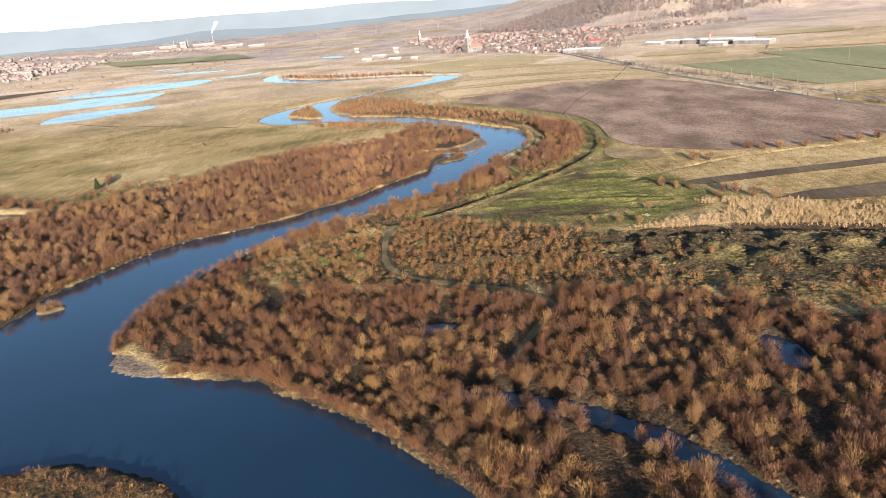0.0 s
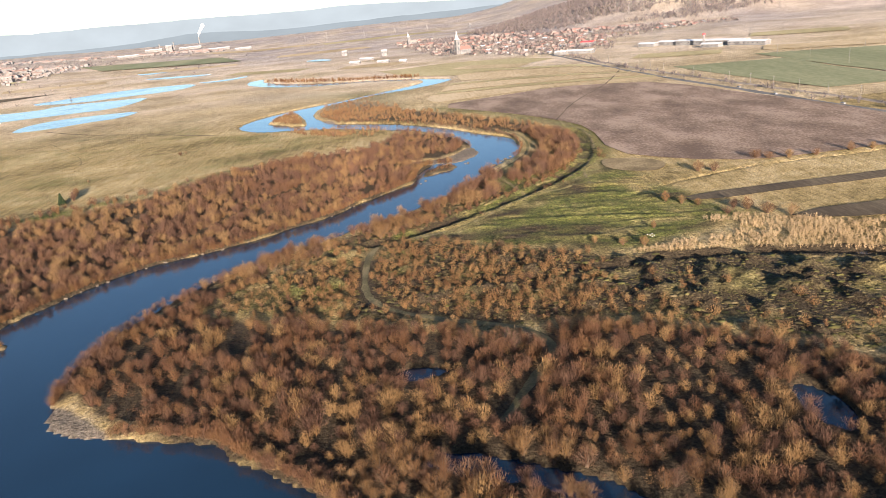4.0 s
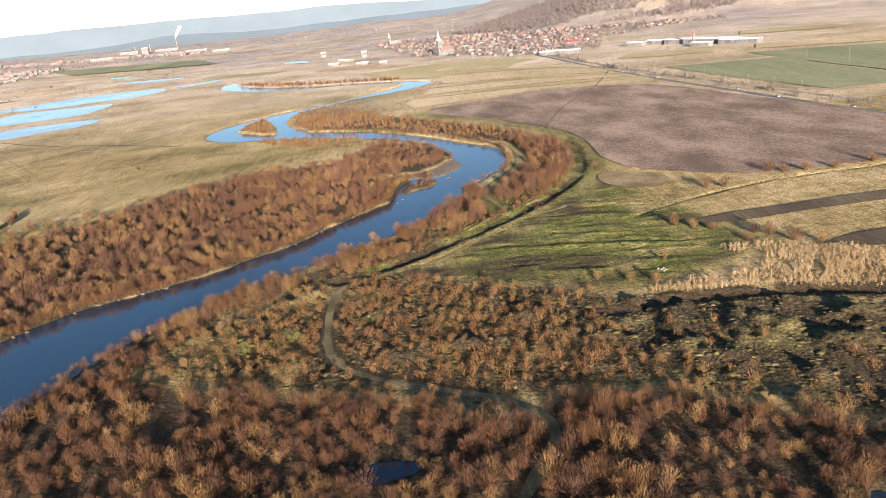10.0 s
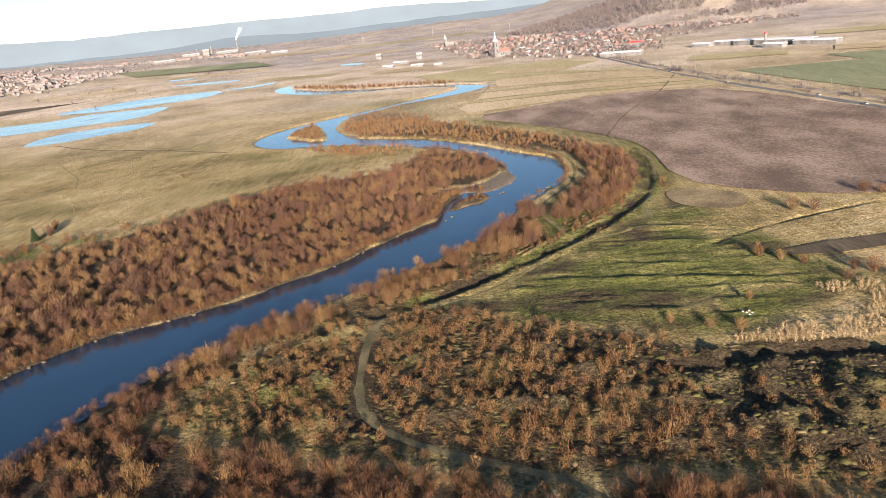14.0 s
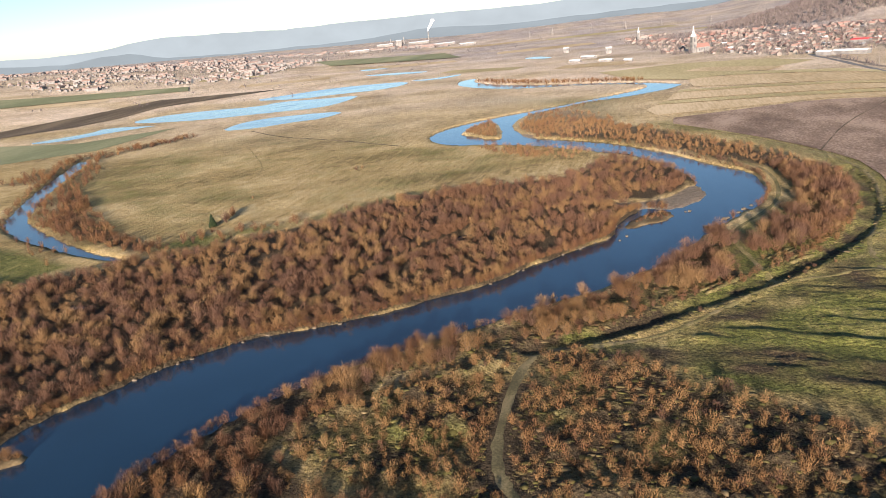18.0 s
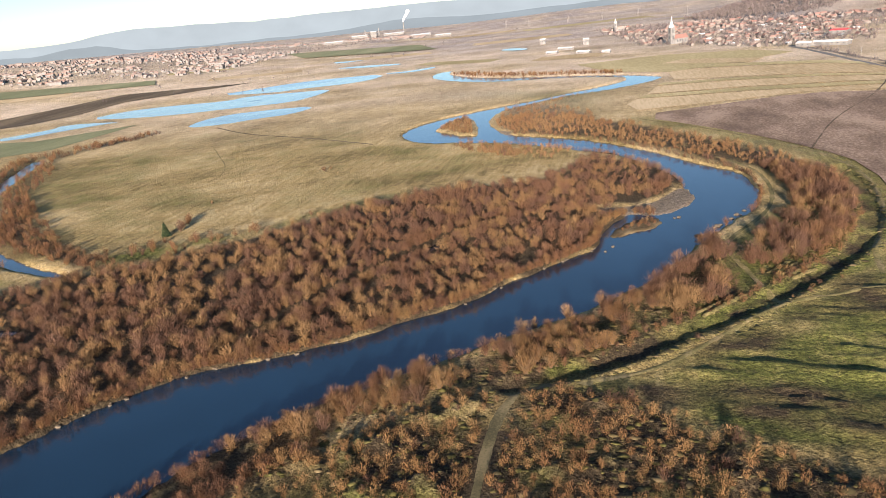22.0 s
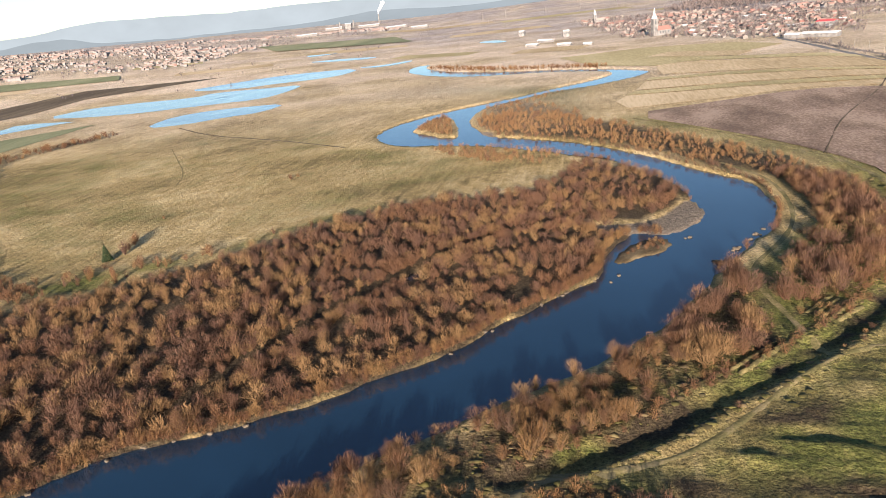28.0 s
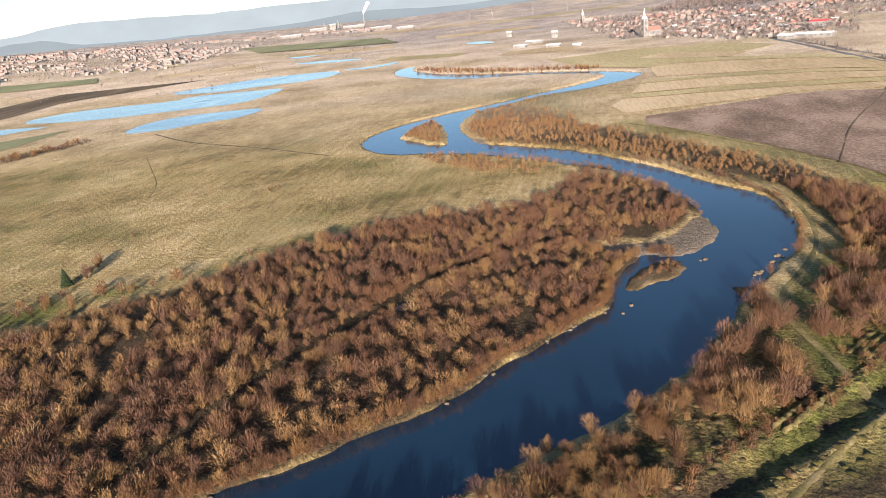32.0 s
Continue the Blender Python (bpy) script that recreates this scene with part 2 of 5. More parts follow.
SOUTH_BANK = [(-270, 1400), (-272, 1340), (-236, 1282), (-202, 1240), (-127, 1186), (-73, 1165), (-1, 1124), (35, 1090), (55, 1059), (38, 1020), (7, 986), (-24, 963), (-56, 948), (-80, 912), (-108, 880), (-114, 840), (-110, 800), (-95, 762), (-92, 744), (-67, 730), (-40, 713), (-13, 694), (27, 643), (52, 599), (69, 579), (72, 544), (69, 519), (61, 499), (51, 485), (42, 469), (33, 451), (20, 425), (8, 408), (-4, 394), (-20, 380), (-40, 361), (-63, 341), (-79, 325), (-95, 306), (-105, 288), (-113, 268), (-117, 250), (-116, 230), (-114, 218), (-107, 202), (-88, 199), (-72, 195), (-59, 191), (-53, 185), (-38, 173), (-25, 162), (-16, 152), (-8, 142), (3, 128), (18, 104), (32, 60), (40, -40), (30, -300)]
SOUTH_TONGUE = [(-30, -300), (-22, 20), (-34, 85), (-60, 135), (-72, 146), (-86, 153), (-103, 157), (-118, 153), (-200, 112), (-420, 60)]
RIVER = NORTH_BANK + SOUTH_BANK + SOUTH_TONGUE
ISLAND = [(-156, 785), (-127, 752), (-110, 745), (-112, 762), (-127, 823), (-141, 848), (-152, 823)]
SIDE_CHANNEL = [(110, 30), (84, 78), (66, 110), (58, 127), (47, 145), (28, 161), (14, 168), (0, 174)]
WEST_CHANNEL = [(-560, 760), (-512, 676), (-478, 617), (-440, 560), (-412, 522), (-392, 504), (-348, 477), (-311, 458), (-282, 443), (-254, 435)]
OLD_CHANNEL = [(-123, 353), (-119, 371), (-112, 391), (-104, 414), (-98, 429), (-88, 446), (-80, 462), (-70, 479), (-59, 491), (-47, 508), (-30, 519), (-15, 521), (-2, 512)]
DITCH = [(-24, 340), (-10, 347), (2, 355), (12, 363), (20, 371), (28, 378), (41, 389), (51, 398), (63, 410), (80, 432), (97, 457), (109, 490), (116, 530), (117, 575)]
FIELD_DITCH = [(107, 380), (123, 391), (157, 405), (188, 413), (226, 416), (300, 424), (420, 440)]
REED_DITCH = [(52, 287), (77, 284), (94, 288), (114, 285), (144, 281), (185, 262), (240, 240)]
MEADOW_DITCH = [(-440, 900), (-380, 845), (-326, 811), (-277, 785), (-229, 753), (-195, 730)]
TRACK = [(92, 410), (72, 403), (54, 394), (42, 381), (30, 367), (21, 357), (11, 349), (-2, 343), (-19, 341), (-25, 330), (-26, 309), (-25, 286), (-21, 271), (-9, 259), (8, 249), (25, 241), (34, 232), (36, 222), (30, 211), (23, 199), (16, 186)]
BANK_TRACK = [(56, 395), (52, 409), (50, 424), (47, 437), (46, 448), (49, 464), (55, 474), (64, 489), (72, 508), (77, 533), (78, 563), (73, 590), (60, 615)]
FIELD_TRACK = [(92, 407), (93, 437), (108, 476), (119, 514), (125, 566), (114, 622), (70, 702), (20, 770)]
GRAVEL_BARS = [[(-117, 222), (-109, 202), (-98, 199), (-88, 197), (-90, 202), (-98, 209), (-107, 217)], [(-14, 521), (0, 508), (6, 503), (13, 501), (21, 501), (30, 505), (40, 522), (42, 531), (38, 548), (34, 548), (25, 529), (15, 518), (1, 516)], [(-108, 742), (-80, 735), (-84, 752), (-100, 768)]]

FOREST_WEST = [(-345, 250), (-240, 225), (-186, 240), (-170, 262), (-169, 286), (-159, 305), (-150, 323), (-136, 338), (-114, 356), (-86, 373), (-67, 389), (-47, 406), (-38, 424), (-27, 436), (-17, 448), (-7, 462), (-6, 479), (-1, 493), (4, 502), (-2, 509), (-16, 521), (-18, 526), (-5, 523), (11, 520), (24, 531), (33, 549), (33, 566), (28, 588), (18, 606), (4, 620), (-12, 632), (-24, 618), (-28, 598), (-41, 577), (-81, 568), (-115, 553), (-142, 526), (-166, 500), (-190, 470), (-217, 445), (-246, 428), (-268, 405), (-281, 388), (-330, 400), (-345, 360)]
FOREST_SOUTH = [(-104, 217), (-112, 227), (-114, 236), (-113, 252), (-109, 268), (-101, 286), (-92, 303), (-80, 318), (-68, 304), (-86, 280), (-62, 264), (-28, 252), (5, 241), (22, 226), (43, 237), (71, 230), (94, 217), (117, 200), (190, 180), (190, 120), (120, 92), (32, 92), (24, 104), (6, 131), (-6, 145), (-22, 164), (-36, 176), (-51, 188), (-60, 193), (-86, 203), (-95, 208)]
BANK_STRIP = [(-80, 318), (-66, 334), (-40, 357), (-20, 375), (-4, 390), (8, 404), (20, 421), (33, 445), (42, 461), (44, 440), (44, 419), (38, 398), (22, 386), (6, 366), (-14, 350), (-36, 338), (-60, 322), (-74, 308)]
CLUMP_EAST = [(50, 430), (52, 446), (58, 464), (72, 487), (84, 516), (83, 554), (80, 580), (90, 590), (102, 575), (109, 545), (107, 512), (98, 478), (82, 446), (73, 441), (62, 433), (55, 426)]
WEST_GROVE = [(-372, 508), (-425, 582), (-434, 606), (-357, 538), (-296, 485), (-247, 455), (-225, 445), (-249, 440), (-298, 463), (-338, 482)]
WEST_BANK = [(-411, 505), (-450, 560), (-505, 635), (-535, 690), (-512, 682), (-462, 606), (-410, 534), (-384, 497)]
SCRUB_RIM = [(-262, 456), (-239, 475), (-183, 500), (-150, 545), (-120, 565), (-130, 548), (-166, 508), (-190, 480), (-225, 444)]
OUTER_BELT = [(-66, 736), (-38, 719), (-10, 700), (32, 646), (58, 602), (78, 582), (96, 548), (108, 566), (96, 620), (62, 676), (24, 738), (-20, 795), (-72, 828), (-104, 836), (-106, 800), (-90, 762)]
ISLAND_SCRUB = [(-152, 785), (-127, 757), (-115, 752), (-130, 820), (-141, 842), (-149, 823)]
WEST_SCRUB = [(-560, 640), (-500, 640), (-462, 572), (-418, 512), (-350, 462), (-290, 420), (-300, 470), (-330, 500), (-375, 520), (-400, 548), (-420, 585), (-450, 640), (-480, 690), (-540, 760), (-500, 880), (-520, 900), (-580, 760)]
MID_SCRUB = [(-105, 833), (-114, 925), (-92, 935), (-61, 889), (-33, 850), (-11, 792), (10, 730), (-26, 722), (-55, 742), (-83, 750)]
FAR_BELT = [(-262, 1262), (-200, 1190), (-140, 1158), (-72, 1150), (-14, 1112), (10, 1135), (-60, 1185), (-130, 1215), (-200, 1290), (-255, 1330)]
MID_BELT = [(-118, 905), (-100, 890), (-80, 918), (-50, 955), (-20, 970), (-40, 935), (-70, 880), (-95, 850)]
MEADOW_SCRUB = [(-126, 700), (-102, 708), (-74, 696), (-50, 680), (-30, 662), (-26, 640), (-43, 634), (-65, 646), (-83, 657), (-107, 682)]
TUSSOCKS = [(-80, 300), (-40, 335), (-10, 340), (15, 332), (60, 303), (93, 290), (158, 270), (260, 235), (240, 175), (118, 203), (94, 222), (71, 236), (43, 243), (23, 232), (5, 247), (-28, 258), (-62, 270), (-84, 282)]
REED_BELT = [(80, 298), (101, 301), (121, 306), (134, 312), (120, 328), (137, 331), (151, 320), (175, 308), (230, 285), (300, 240), (300, 215), (230, 238), (180, 258), (155, 276), (133, 286), (113, 291), (96, 292)]
NEAR_LEA = [(-30, 332), (10, 350), (50, 392), (90, 430), (118, 470), (128, 400), (150, 330), (95, 300), (60, 305), (10, 328)]
GREEN_MEADOW = [(55, 373), (72, 387), (102, 380), (117, 355), (119, 333), (94, 332), (65, 342), (54, 356)]
PLOUGH = [(15, 783), (88, 815), (158, 843), (208, 829), (262, 800), (300, 640), (345, 470), (420, 444), (300, 431), (226, 424), (188, 423), (153, 443), (122, 480), (131, 575), (116, 624), (80, 692)]


def edge_distance(pts, X, Y, closed=True):
    """Distance to a line of points, and inside or not."""
    d, inside = np.full(X.shape, 1e9), np.zeros(X.shape, bool)
    n = len(pts)
    for i in range(n if closed else n - 1):
        (ax, ay), (bx, by) = pts[i], pts[(i + 1) % n]
        ex, ey = bx - ax, by - ay
        t = np.clip(((X - ax) * ex + (Y - ay) * ey) / (ex * ex + ey * ey + 1e-9), 0, 1)
        d = np.minimum(d, (X - ax - t * ex) ** 2 + (Y - ay - t * ey) ** 2)
        if closed and ay != by:
            inside ^= ((ay > Y) != (by > Y)) & (X < (bx - ax) * (Y - ay) / (by - ay) + ax)
    return np.sqrt(d), inside


def signed(pts, X, Y):
    d, i = edge_distance(pts, X, Y)
    return np.where(i, -d, d)


def smoothed(pts, times=2, closed=False):
    """Corner cutting, so that banks and tracks run in curves."""
    for _ in range(times):
        out = [] if closed else [pts[0]]
        for i in range(len(pts) if closed else len(pts) - 1):
            (ax, ay), (bx, by) = pts[i], pts[(i + 1) % len(pts)]
            out += [(0.75 * ax + 0.25 * bx, 0.75 * ay + 0.25 * by), (0.25 * ax + 0.75 * bx, 0.25 * ay + 0.75 * by)]
        pts = out if closed else out + [pts[-1]]
    return pts


_rng = np.random.default_rng(5)
_LATTICE = _rng.random((64, 64))


def wobble(X, Y, size):
    """Smooth value noise from -1 to 1."""
    x, y = np.asarray(X, float) / size, np.asarray(Y, float) / size
    i, j = np.floor(x).astype(int), np.floor(y).astype(int)
    u, v = x - i, y - j
    u, v = u * u * (3 - 2 * u), v * v * (3 - 2 * v)
    g = lambda a, b: _LATTICE[a % 64, b % 64]
    return 2 * ((g(i, j) * (1 - u) + g(i + 1, j) * u) * (1 - v) + (g(i, j + 1) * (1 - u) + g(i + 1, j + 1) * u) * v) - 1


RIVER_S = smoothed(RIVER, 1, True)
CURVES = {k: smoothed(v, 1) for k, v in dict(side=SIDE_CHANNEL, west=WEST_CHANNEL, old=OLD_CHANNEL, ditch=DITCH, fditch=FIELD_DITCH, rditch=REED_DITCH, mditch=MEADOW_DITCH).items()}


def bank_distance(X, Y):
    """Metres from the water's edge, positive on land."""
    s = signed(RIVER_S, X, Y)
    s = np.maximum(s, -signed(ISLAND, X, Y))
    s = np.minimum(s, edge_distance(CURVES["side"], X, Y, False)[0] - 4.2)
    s = np.minimum(s, edge_distance(CURVES["west"], X, Y, False)[0] - 7.5 + 5.0 * np.clip((X + 360) / 100, 0, 1))
    for cx, cy, rx, ry in ((94, 179, 5, 11), (-6, 217, 8, 4), (-230, 372, 8, 4.5), (-76, 463, 3, 4)):
        s = np.minimum(s, (np.hypot((X - cx) / rx, (Y - cy) / ry) - 1) * min(rx, ry))
    return s + 0.9 * wobble(X, Y, 7) + 0.5 * wobble(X + 50, Y, 3)


def hill(X, Y):
    """The wooded hill behind the village and the rising land beyond."""
    r = np.clip((Y - 1500 + 0.25 * np.minimum(X, 1500)) / 2600, 0, 1)
    land = 26 * r * r * np.clip((X + 2600) / 2600, 0, 1)
    a = np.clip((X - 200) / 900, 0, 1)
    b = np.clip((Y - 2080 + 0.32 * X) / 620, 0, 1)
    ridge = 105 * a * a * (3 - 2 * a) * b * b * (3 - 2 * b)
    return land + ridge * (1 + 0.10 * wobble(X, Y, 260)) + 3 * r * wobble(X, Y, 180)


def west_rise(X, Y):
    """The land climbs gently towards the town in the west."""
    d, az = np.hypot(X, Y - 120), np.degrees(np.arctan2(X, Y - 120))
    k = 0.0015 * np.clip(-az - 12, 0, 45) * np.clip((az + 100) / 30, 0, 1)
    return k * np.clip(d - 1350, 0, 1450)


def ground_height(X, Y, s=None):
    X, Y = np.asarray(X, float), np.asarray(Y, float)
    s = bank_distance(X, Y) if s is None else s
    z = np.clip(s * 2.0 - 0.95 + 0.3 * wobble(X, Y, 11), -3.2, 0)
    bar = np.full(X.shape, 1e9)
    for b in GRAVEL_BARS:
        bar = np.minimum(bar, signed(b, X, Y))
    k = np.clip(1.2 - bar / 3, 0, 1)
    z = z * (1 - k) + k * np.minimum(z, WATER_Z + np.clip(s * 0.12, -1, 0.55))
    z = np.maximum(z, -3.2)
    for name, half, deep in (("old", 3.0, 1.6), ("ditch", 3.4, 1.9), ("fditch", 1.2, 0.9), ("rditch", 3.2, 1.5)):
        d = edge_distance(CURVES[name], X, Y, False)[0]
        cut = deep * np.clip(1.4 - d / half, 0, 1) * np.clip(0.75 + 0.7 * wobble(X, Y, 9), 0.1, 1.4)
        z = np.where(s > 2, np.maximum(z - cut, np.minimum(z, WATER_Z + 0.2)), z)
    for name, at, top in (("ditch", 6.2, 0.8), ("rditch", 5.5, 0.35)):
        d = edge_distance(CURVES[name], X, Y, False)[0]
        z = z + np.where(s > 3, top * np.clip(1 - np.abs(d - at) / 2.6, 0, 1) * (0.7 + 0.5 * wobble(X, Y, 8)), 0)
    tus = np.clip(-signed(TUSSOCKS, X, Y) / 8, 0, 1) * (s > 2)
    tus = tus * np.clip((edge_distance(TRACK, X, Y, False)[0] - 2.5) / 4, 0, 1)
    bumps = np.maximum(wobble(X, Y, 7.5) + 0.7 * wobble(X + 0.4 * Y, Y, 3.6) - 0.15, 0)
    z = z + tus * 3.0 * bumps + np.clip((s - 3) / 10, 0, 1) * (0.22 * wobble(X, Y, 23) + 0.12 * wobble(X, Y, 5.2))
    lea = np.clip(-signed(NEAR_LEA, X, Y) / 12, 0, 1) * (s > 3)
    z = z + lea * (0.95 * np.maximum(wobble(X * 0.16, Y + 0.22 * X, 5.0) - 0.3, 0) + 0.6 * np.maximum(wobble(X * 0.13 + 7, Y + 0.25 * X + 2.5 * wobble(X, Y, 15), 2.7) - 0.05, 0) + 0.7 * np.maximum(wobble(X * 0.22 + 40, Y + 0.12 * X, 3.4) - 0.15, 0) + 0.5 * np.maximum(wobble(X * 0.55, Y, 3.1) - 0.2, 0))
    return z + np.where(Y > 1150, hill(X, Y), 0) + west_rise(X, Y)


def mesh_from(name, verts, faces, material, parent=None, label="", smooth=False):
    me = bpy.data.meshes.new(name)
    me.from_pydata(verts, [], faces)
    me.materials.append(material)
    if smooth:
        me.polygons.foreach_set("use_smooth", [True] * len(me.polygons))
    ob = new(name, me)
    if parent:
        ob.parent = parent
    if label:
        ob["label"] = label
    return ob


def raw_mesh(name, V, F, material, tint=None):
    """A mesh straight from arrays: V n x 3, F m x 3 or m x 4."""
    me = bpy.data.meshes.new(name)
    k = F.shape[1]
    me.vertices.add(len(V))
    me.vertices.foreach_set("co", np.ascontiguousarray(V, np.float32).ravel())
    me.loops.add(F.size)
    me.loops.foreach_set("vertex_index", np.ascontiguousarray(F, np.int32).ravel())
    me.polygons.add(len(F))
    me.polygons.foreach_set("loop_start", np.arange(0, F.size, k, dtype=np.int32))
    me.polygons.foreach_set("loop_total", np.full(len(F), k, np.int32))
    if tint is not None:
        a = me.attributes.new("tint", "FLOAT", "POINT")
        a.data.foreach_set("value", np.ascontiguousarray(tint, np.float32))
    me.materials.append(material)
    me.update(calc_edges=True)
    return me


# ---- ground ----
def lines(spans):
    out = []
    for a, b, st in spans:
        out += list(np.arange(a, b, st))
    return np.array(out + [spans[-1][1]])


gx = lines([(-4900, -1000, 300), (-1000, -580, 30), (-580, -330, 5), (-330, -100, 2.8), (-100, 170, 1.6), (170, 200, 2.4), (200, 340, 5), (340, 1000, 30), (1000, 2800, 90), (2800, 4900, 300)])
gy = lines([(-1500, -60, 120), (-60, 100, 5), (100, 200, 2.2), (200, 300, 1.6), (300, 410, 1.15), (410, 440, 1.6), (440, 620, 2.6), (620, 920, 4), (920, 1420, 7), (1420, 2900, 45), (2900, 4900, 200)])
GX, GY = np.meshgrid(gx, gy)
S = bank_distance(GX, GY)
GZ = ground_height(GX, GY, S)
nx, ny = len(gx), len(gy)
idx = np.arange(nx * ny).reshape(ny, nx)
quads = np.stack([idx[:-1, :-1], idx[:-1, 1:], idx[1:, 1:], idx[1:, :-1]], -1).reshape(-1, 4)
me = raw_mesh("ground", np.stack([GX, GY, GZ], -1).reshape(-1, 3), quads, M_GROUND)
me.polygons.foreach_set("use_smooth", np.ones(len(quads), bool))
zone = np.zeros((ny, nx, 4), np.float32)
zone[..., 3] = 1


def inside(pts, soft=6.0, X=None, Y=None):
    X, Y = (GX, GY) if X is None else (X, Y)
    return np.clip(0.5 - signed(pts, X, Y) / soft, 0, 1)


zone[..., 0] = np.maximum.reduce([inside(GREEN_MEADOW, 30), (0.55 + 0.28 * wobble(GX, GY, 25)) * inside(TUSSOCKS, 20), (0.70 + 0.3 * wobble(GX, GY, 14)) * inside(NEAR_LEA, 20), 0.55 * np.clip(1.3 - edge_distance(FIELD_TRACK, GX, GY, False)[0] / 22, 0, 1), 0.8 * inside(CLUMP_EAST, 20), (0.7 + 0.25 * wobble(GX, GY, 17)) * inside([(-60, 325), (-10, 378), (45, 462), (70, 500), (115, 555), (122, 480), (95, 428), (60, 398), (10, 352), (-20, 338)], 14), 0.85 * inside([(-420, 470), (-345, 455), (-275, 425), (-285, 395), (-345, 400)], 16), (0.36 + 0.12 * wobble(GX, GY, 38) + 0.14 * wobble(GX, GY, 13)) * inside([(-300, 440), (-150, 545), (-30, 640), (-120, 715), (-190, 740), (-240, 900), (-480, 880), (-520, 720), (-420, 560)], 50), (0.75 + 0.3 * wobble(GX, GY, 12)) * inside(SCRUB_RIM, 26), 0.6 * inside([(-10, 800), (-130, 960), (-240, 1020), (-200, 1100), (0, 980)], 80)])
# Litter under shrubs; along both ditches and the bank strip it stands for shadow.
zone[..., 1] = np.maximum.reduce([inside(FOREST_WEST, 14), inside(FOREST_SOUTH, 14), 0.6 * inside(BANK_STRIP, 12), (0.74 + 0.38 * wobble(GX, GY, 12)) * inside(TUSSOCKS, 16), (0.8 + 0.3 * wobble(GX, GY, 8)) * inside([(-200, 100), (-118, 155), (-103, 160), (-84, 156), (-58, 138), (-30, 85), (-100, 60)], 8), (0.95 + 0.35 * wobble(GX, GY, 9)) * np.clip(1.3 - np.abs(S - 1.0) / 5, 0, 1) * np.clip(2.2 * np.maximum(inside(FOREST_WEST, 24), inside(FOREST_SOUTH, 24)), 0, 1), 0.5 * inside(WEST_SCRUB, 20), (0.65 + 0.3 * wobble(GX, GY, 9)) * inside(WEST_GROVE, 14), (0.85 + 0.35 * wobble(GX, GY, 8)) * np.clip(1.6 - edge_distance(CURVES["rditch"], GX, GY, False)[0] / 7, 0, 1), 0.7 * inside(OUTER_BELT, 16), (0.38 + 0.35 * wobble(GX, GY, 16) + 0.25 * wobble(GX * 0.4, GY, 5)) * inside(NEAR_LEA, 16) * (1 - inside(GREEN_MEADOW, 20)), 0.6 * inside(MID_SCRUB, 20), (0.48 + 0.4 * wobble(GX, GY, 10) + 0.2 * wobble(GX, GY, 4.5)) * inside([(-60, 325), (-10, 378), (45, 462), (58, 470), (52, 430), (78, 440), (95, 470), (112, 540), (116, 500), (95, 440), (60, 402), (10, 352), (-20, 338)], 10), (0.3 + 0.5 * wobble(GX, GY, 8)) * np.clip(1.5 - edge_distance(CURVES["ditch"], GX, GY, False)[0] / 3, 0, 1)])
bare = np.clip(0.6 - np.abs(S + 0.25) / 1.1, 0, 1) * np.clip(0.25 + 0.9 * wobble(GX, GY, 6), 0.0, 1)
for b in GRAVEL_BARS:
    bare = np.maximum(bare, inside(b, 4))
zone[..., 2] = bare
zone[..., 1] *= 1 - bare
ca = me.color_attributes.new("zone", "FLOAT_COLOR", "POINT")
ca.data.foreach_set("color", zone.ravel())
# Masks for the painted haze, growing with distance and broken up by noise.
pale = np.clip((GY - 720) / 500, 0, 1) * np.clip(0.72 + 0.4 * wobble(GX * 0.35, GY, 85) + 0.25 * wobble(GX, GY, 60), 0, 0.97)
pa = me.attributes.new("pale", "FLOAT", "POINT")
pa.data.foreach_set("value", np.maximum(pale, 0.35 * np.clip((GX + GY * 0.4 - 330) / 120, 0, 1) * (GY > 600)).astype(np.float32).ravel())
haze_mauve = np.clip((GY - 1350 + 0.3 * GX) / 700, 0, 1) * np.clip(0.7 + 0.5 * wobble(GX, GY, 120) + 0.2 * wobble(GX, GY, 47), 0.15, 1)
ha = me.attributes.new("haze_mauve", "FLOAT", "POINT")
ha.data.foreach_set("value", haze_mauve.astype(np.float32).ravel())
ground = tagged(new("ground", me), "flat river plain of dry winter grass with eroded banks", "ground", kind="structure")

# ---- water ----
water = tagged(mesh_from("water", [(-900, -600, WATER_Z), (360, -600, WATER_Z), (360, 1420, WATER_Z), (-900, 1420, WATER_Z)], [(0, 1, 2, 3)], M_WATER), "dark blue slow river with fine ripples", "river", kind="structure")


def land(x, y):
    """Height of the ground sheet itself, between its grid points."""
    x, y = np.asarray(x, float), np.asarray(y, float)
    i = np.clip(np.searchsorted(gx, x) - 1, 0, nx - 2)
    j = np.clip(np.searchsorted(gy, y) - 1, 0, ny - 2)
    u, v = (x - gx[i]) / (gx[i + 1] - gx[i]), (y - gy[j]) / (gy[j + 1] - gy[j])
    return (GZ[j, i] * (1 - u) + GZ[j, i + 1] * u) * (1 - v) + (GZ[j + 1, i] * (1 - u) + GZ[j + 1, i + 1] * u) * v


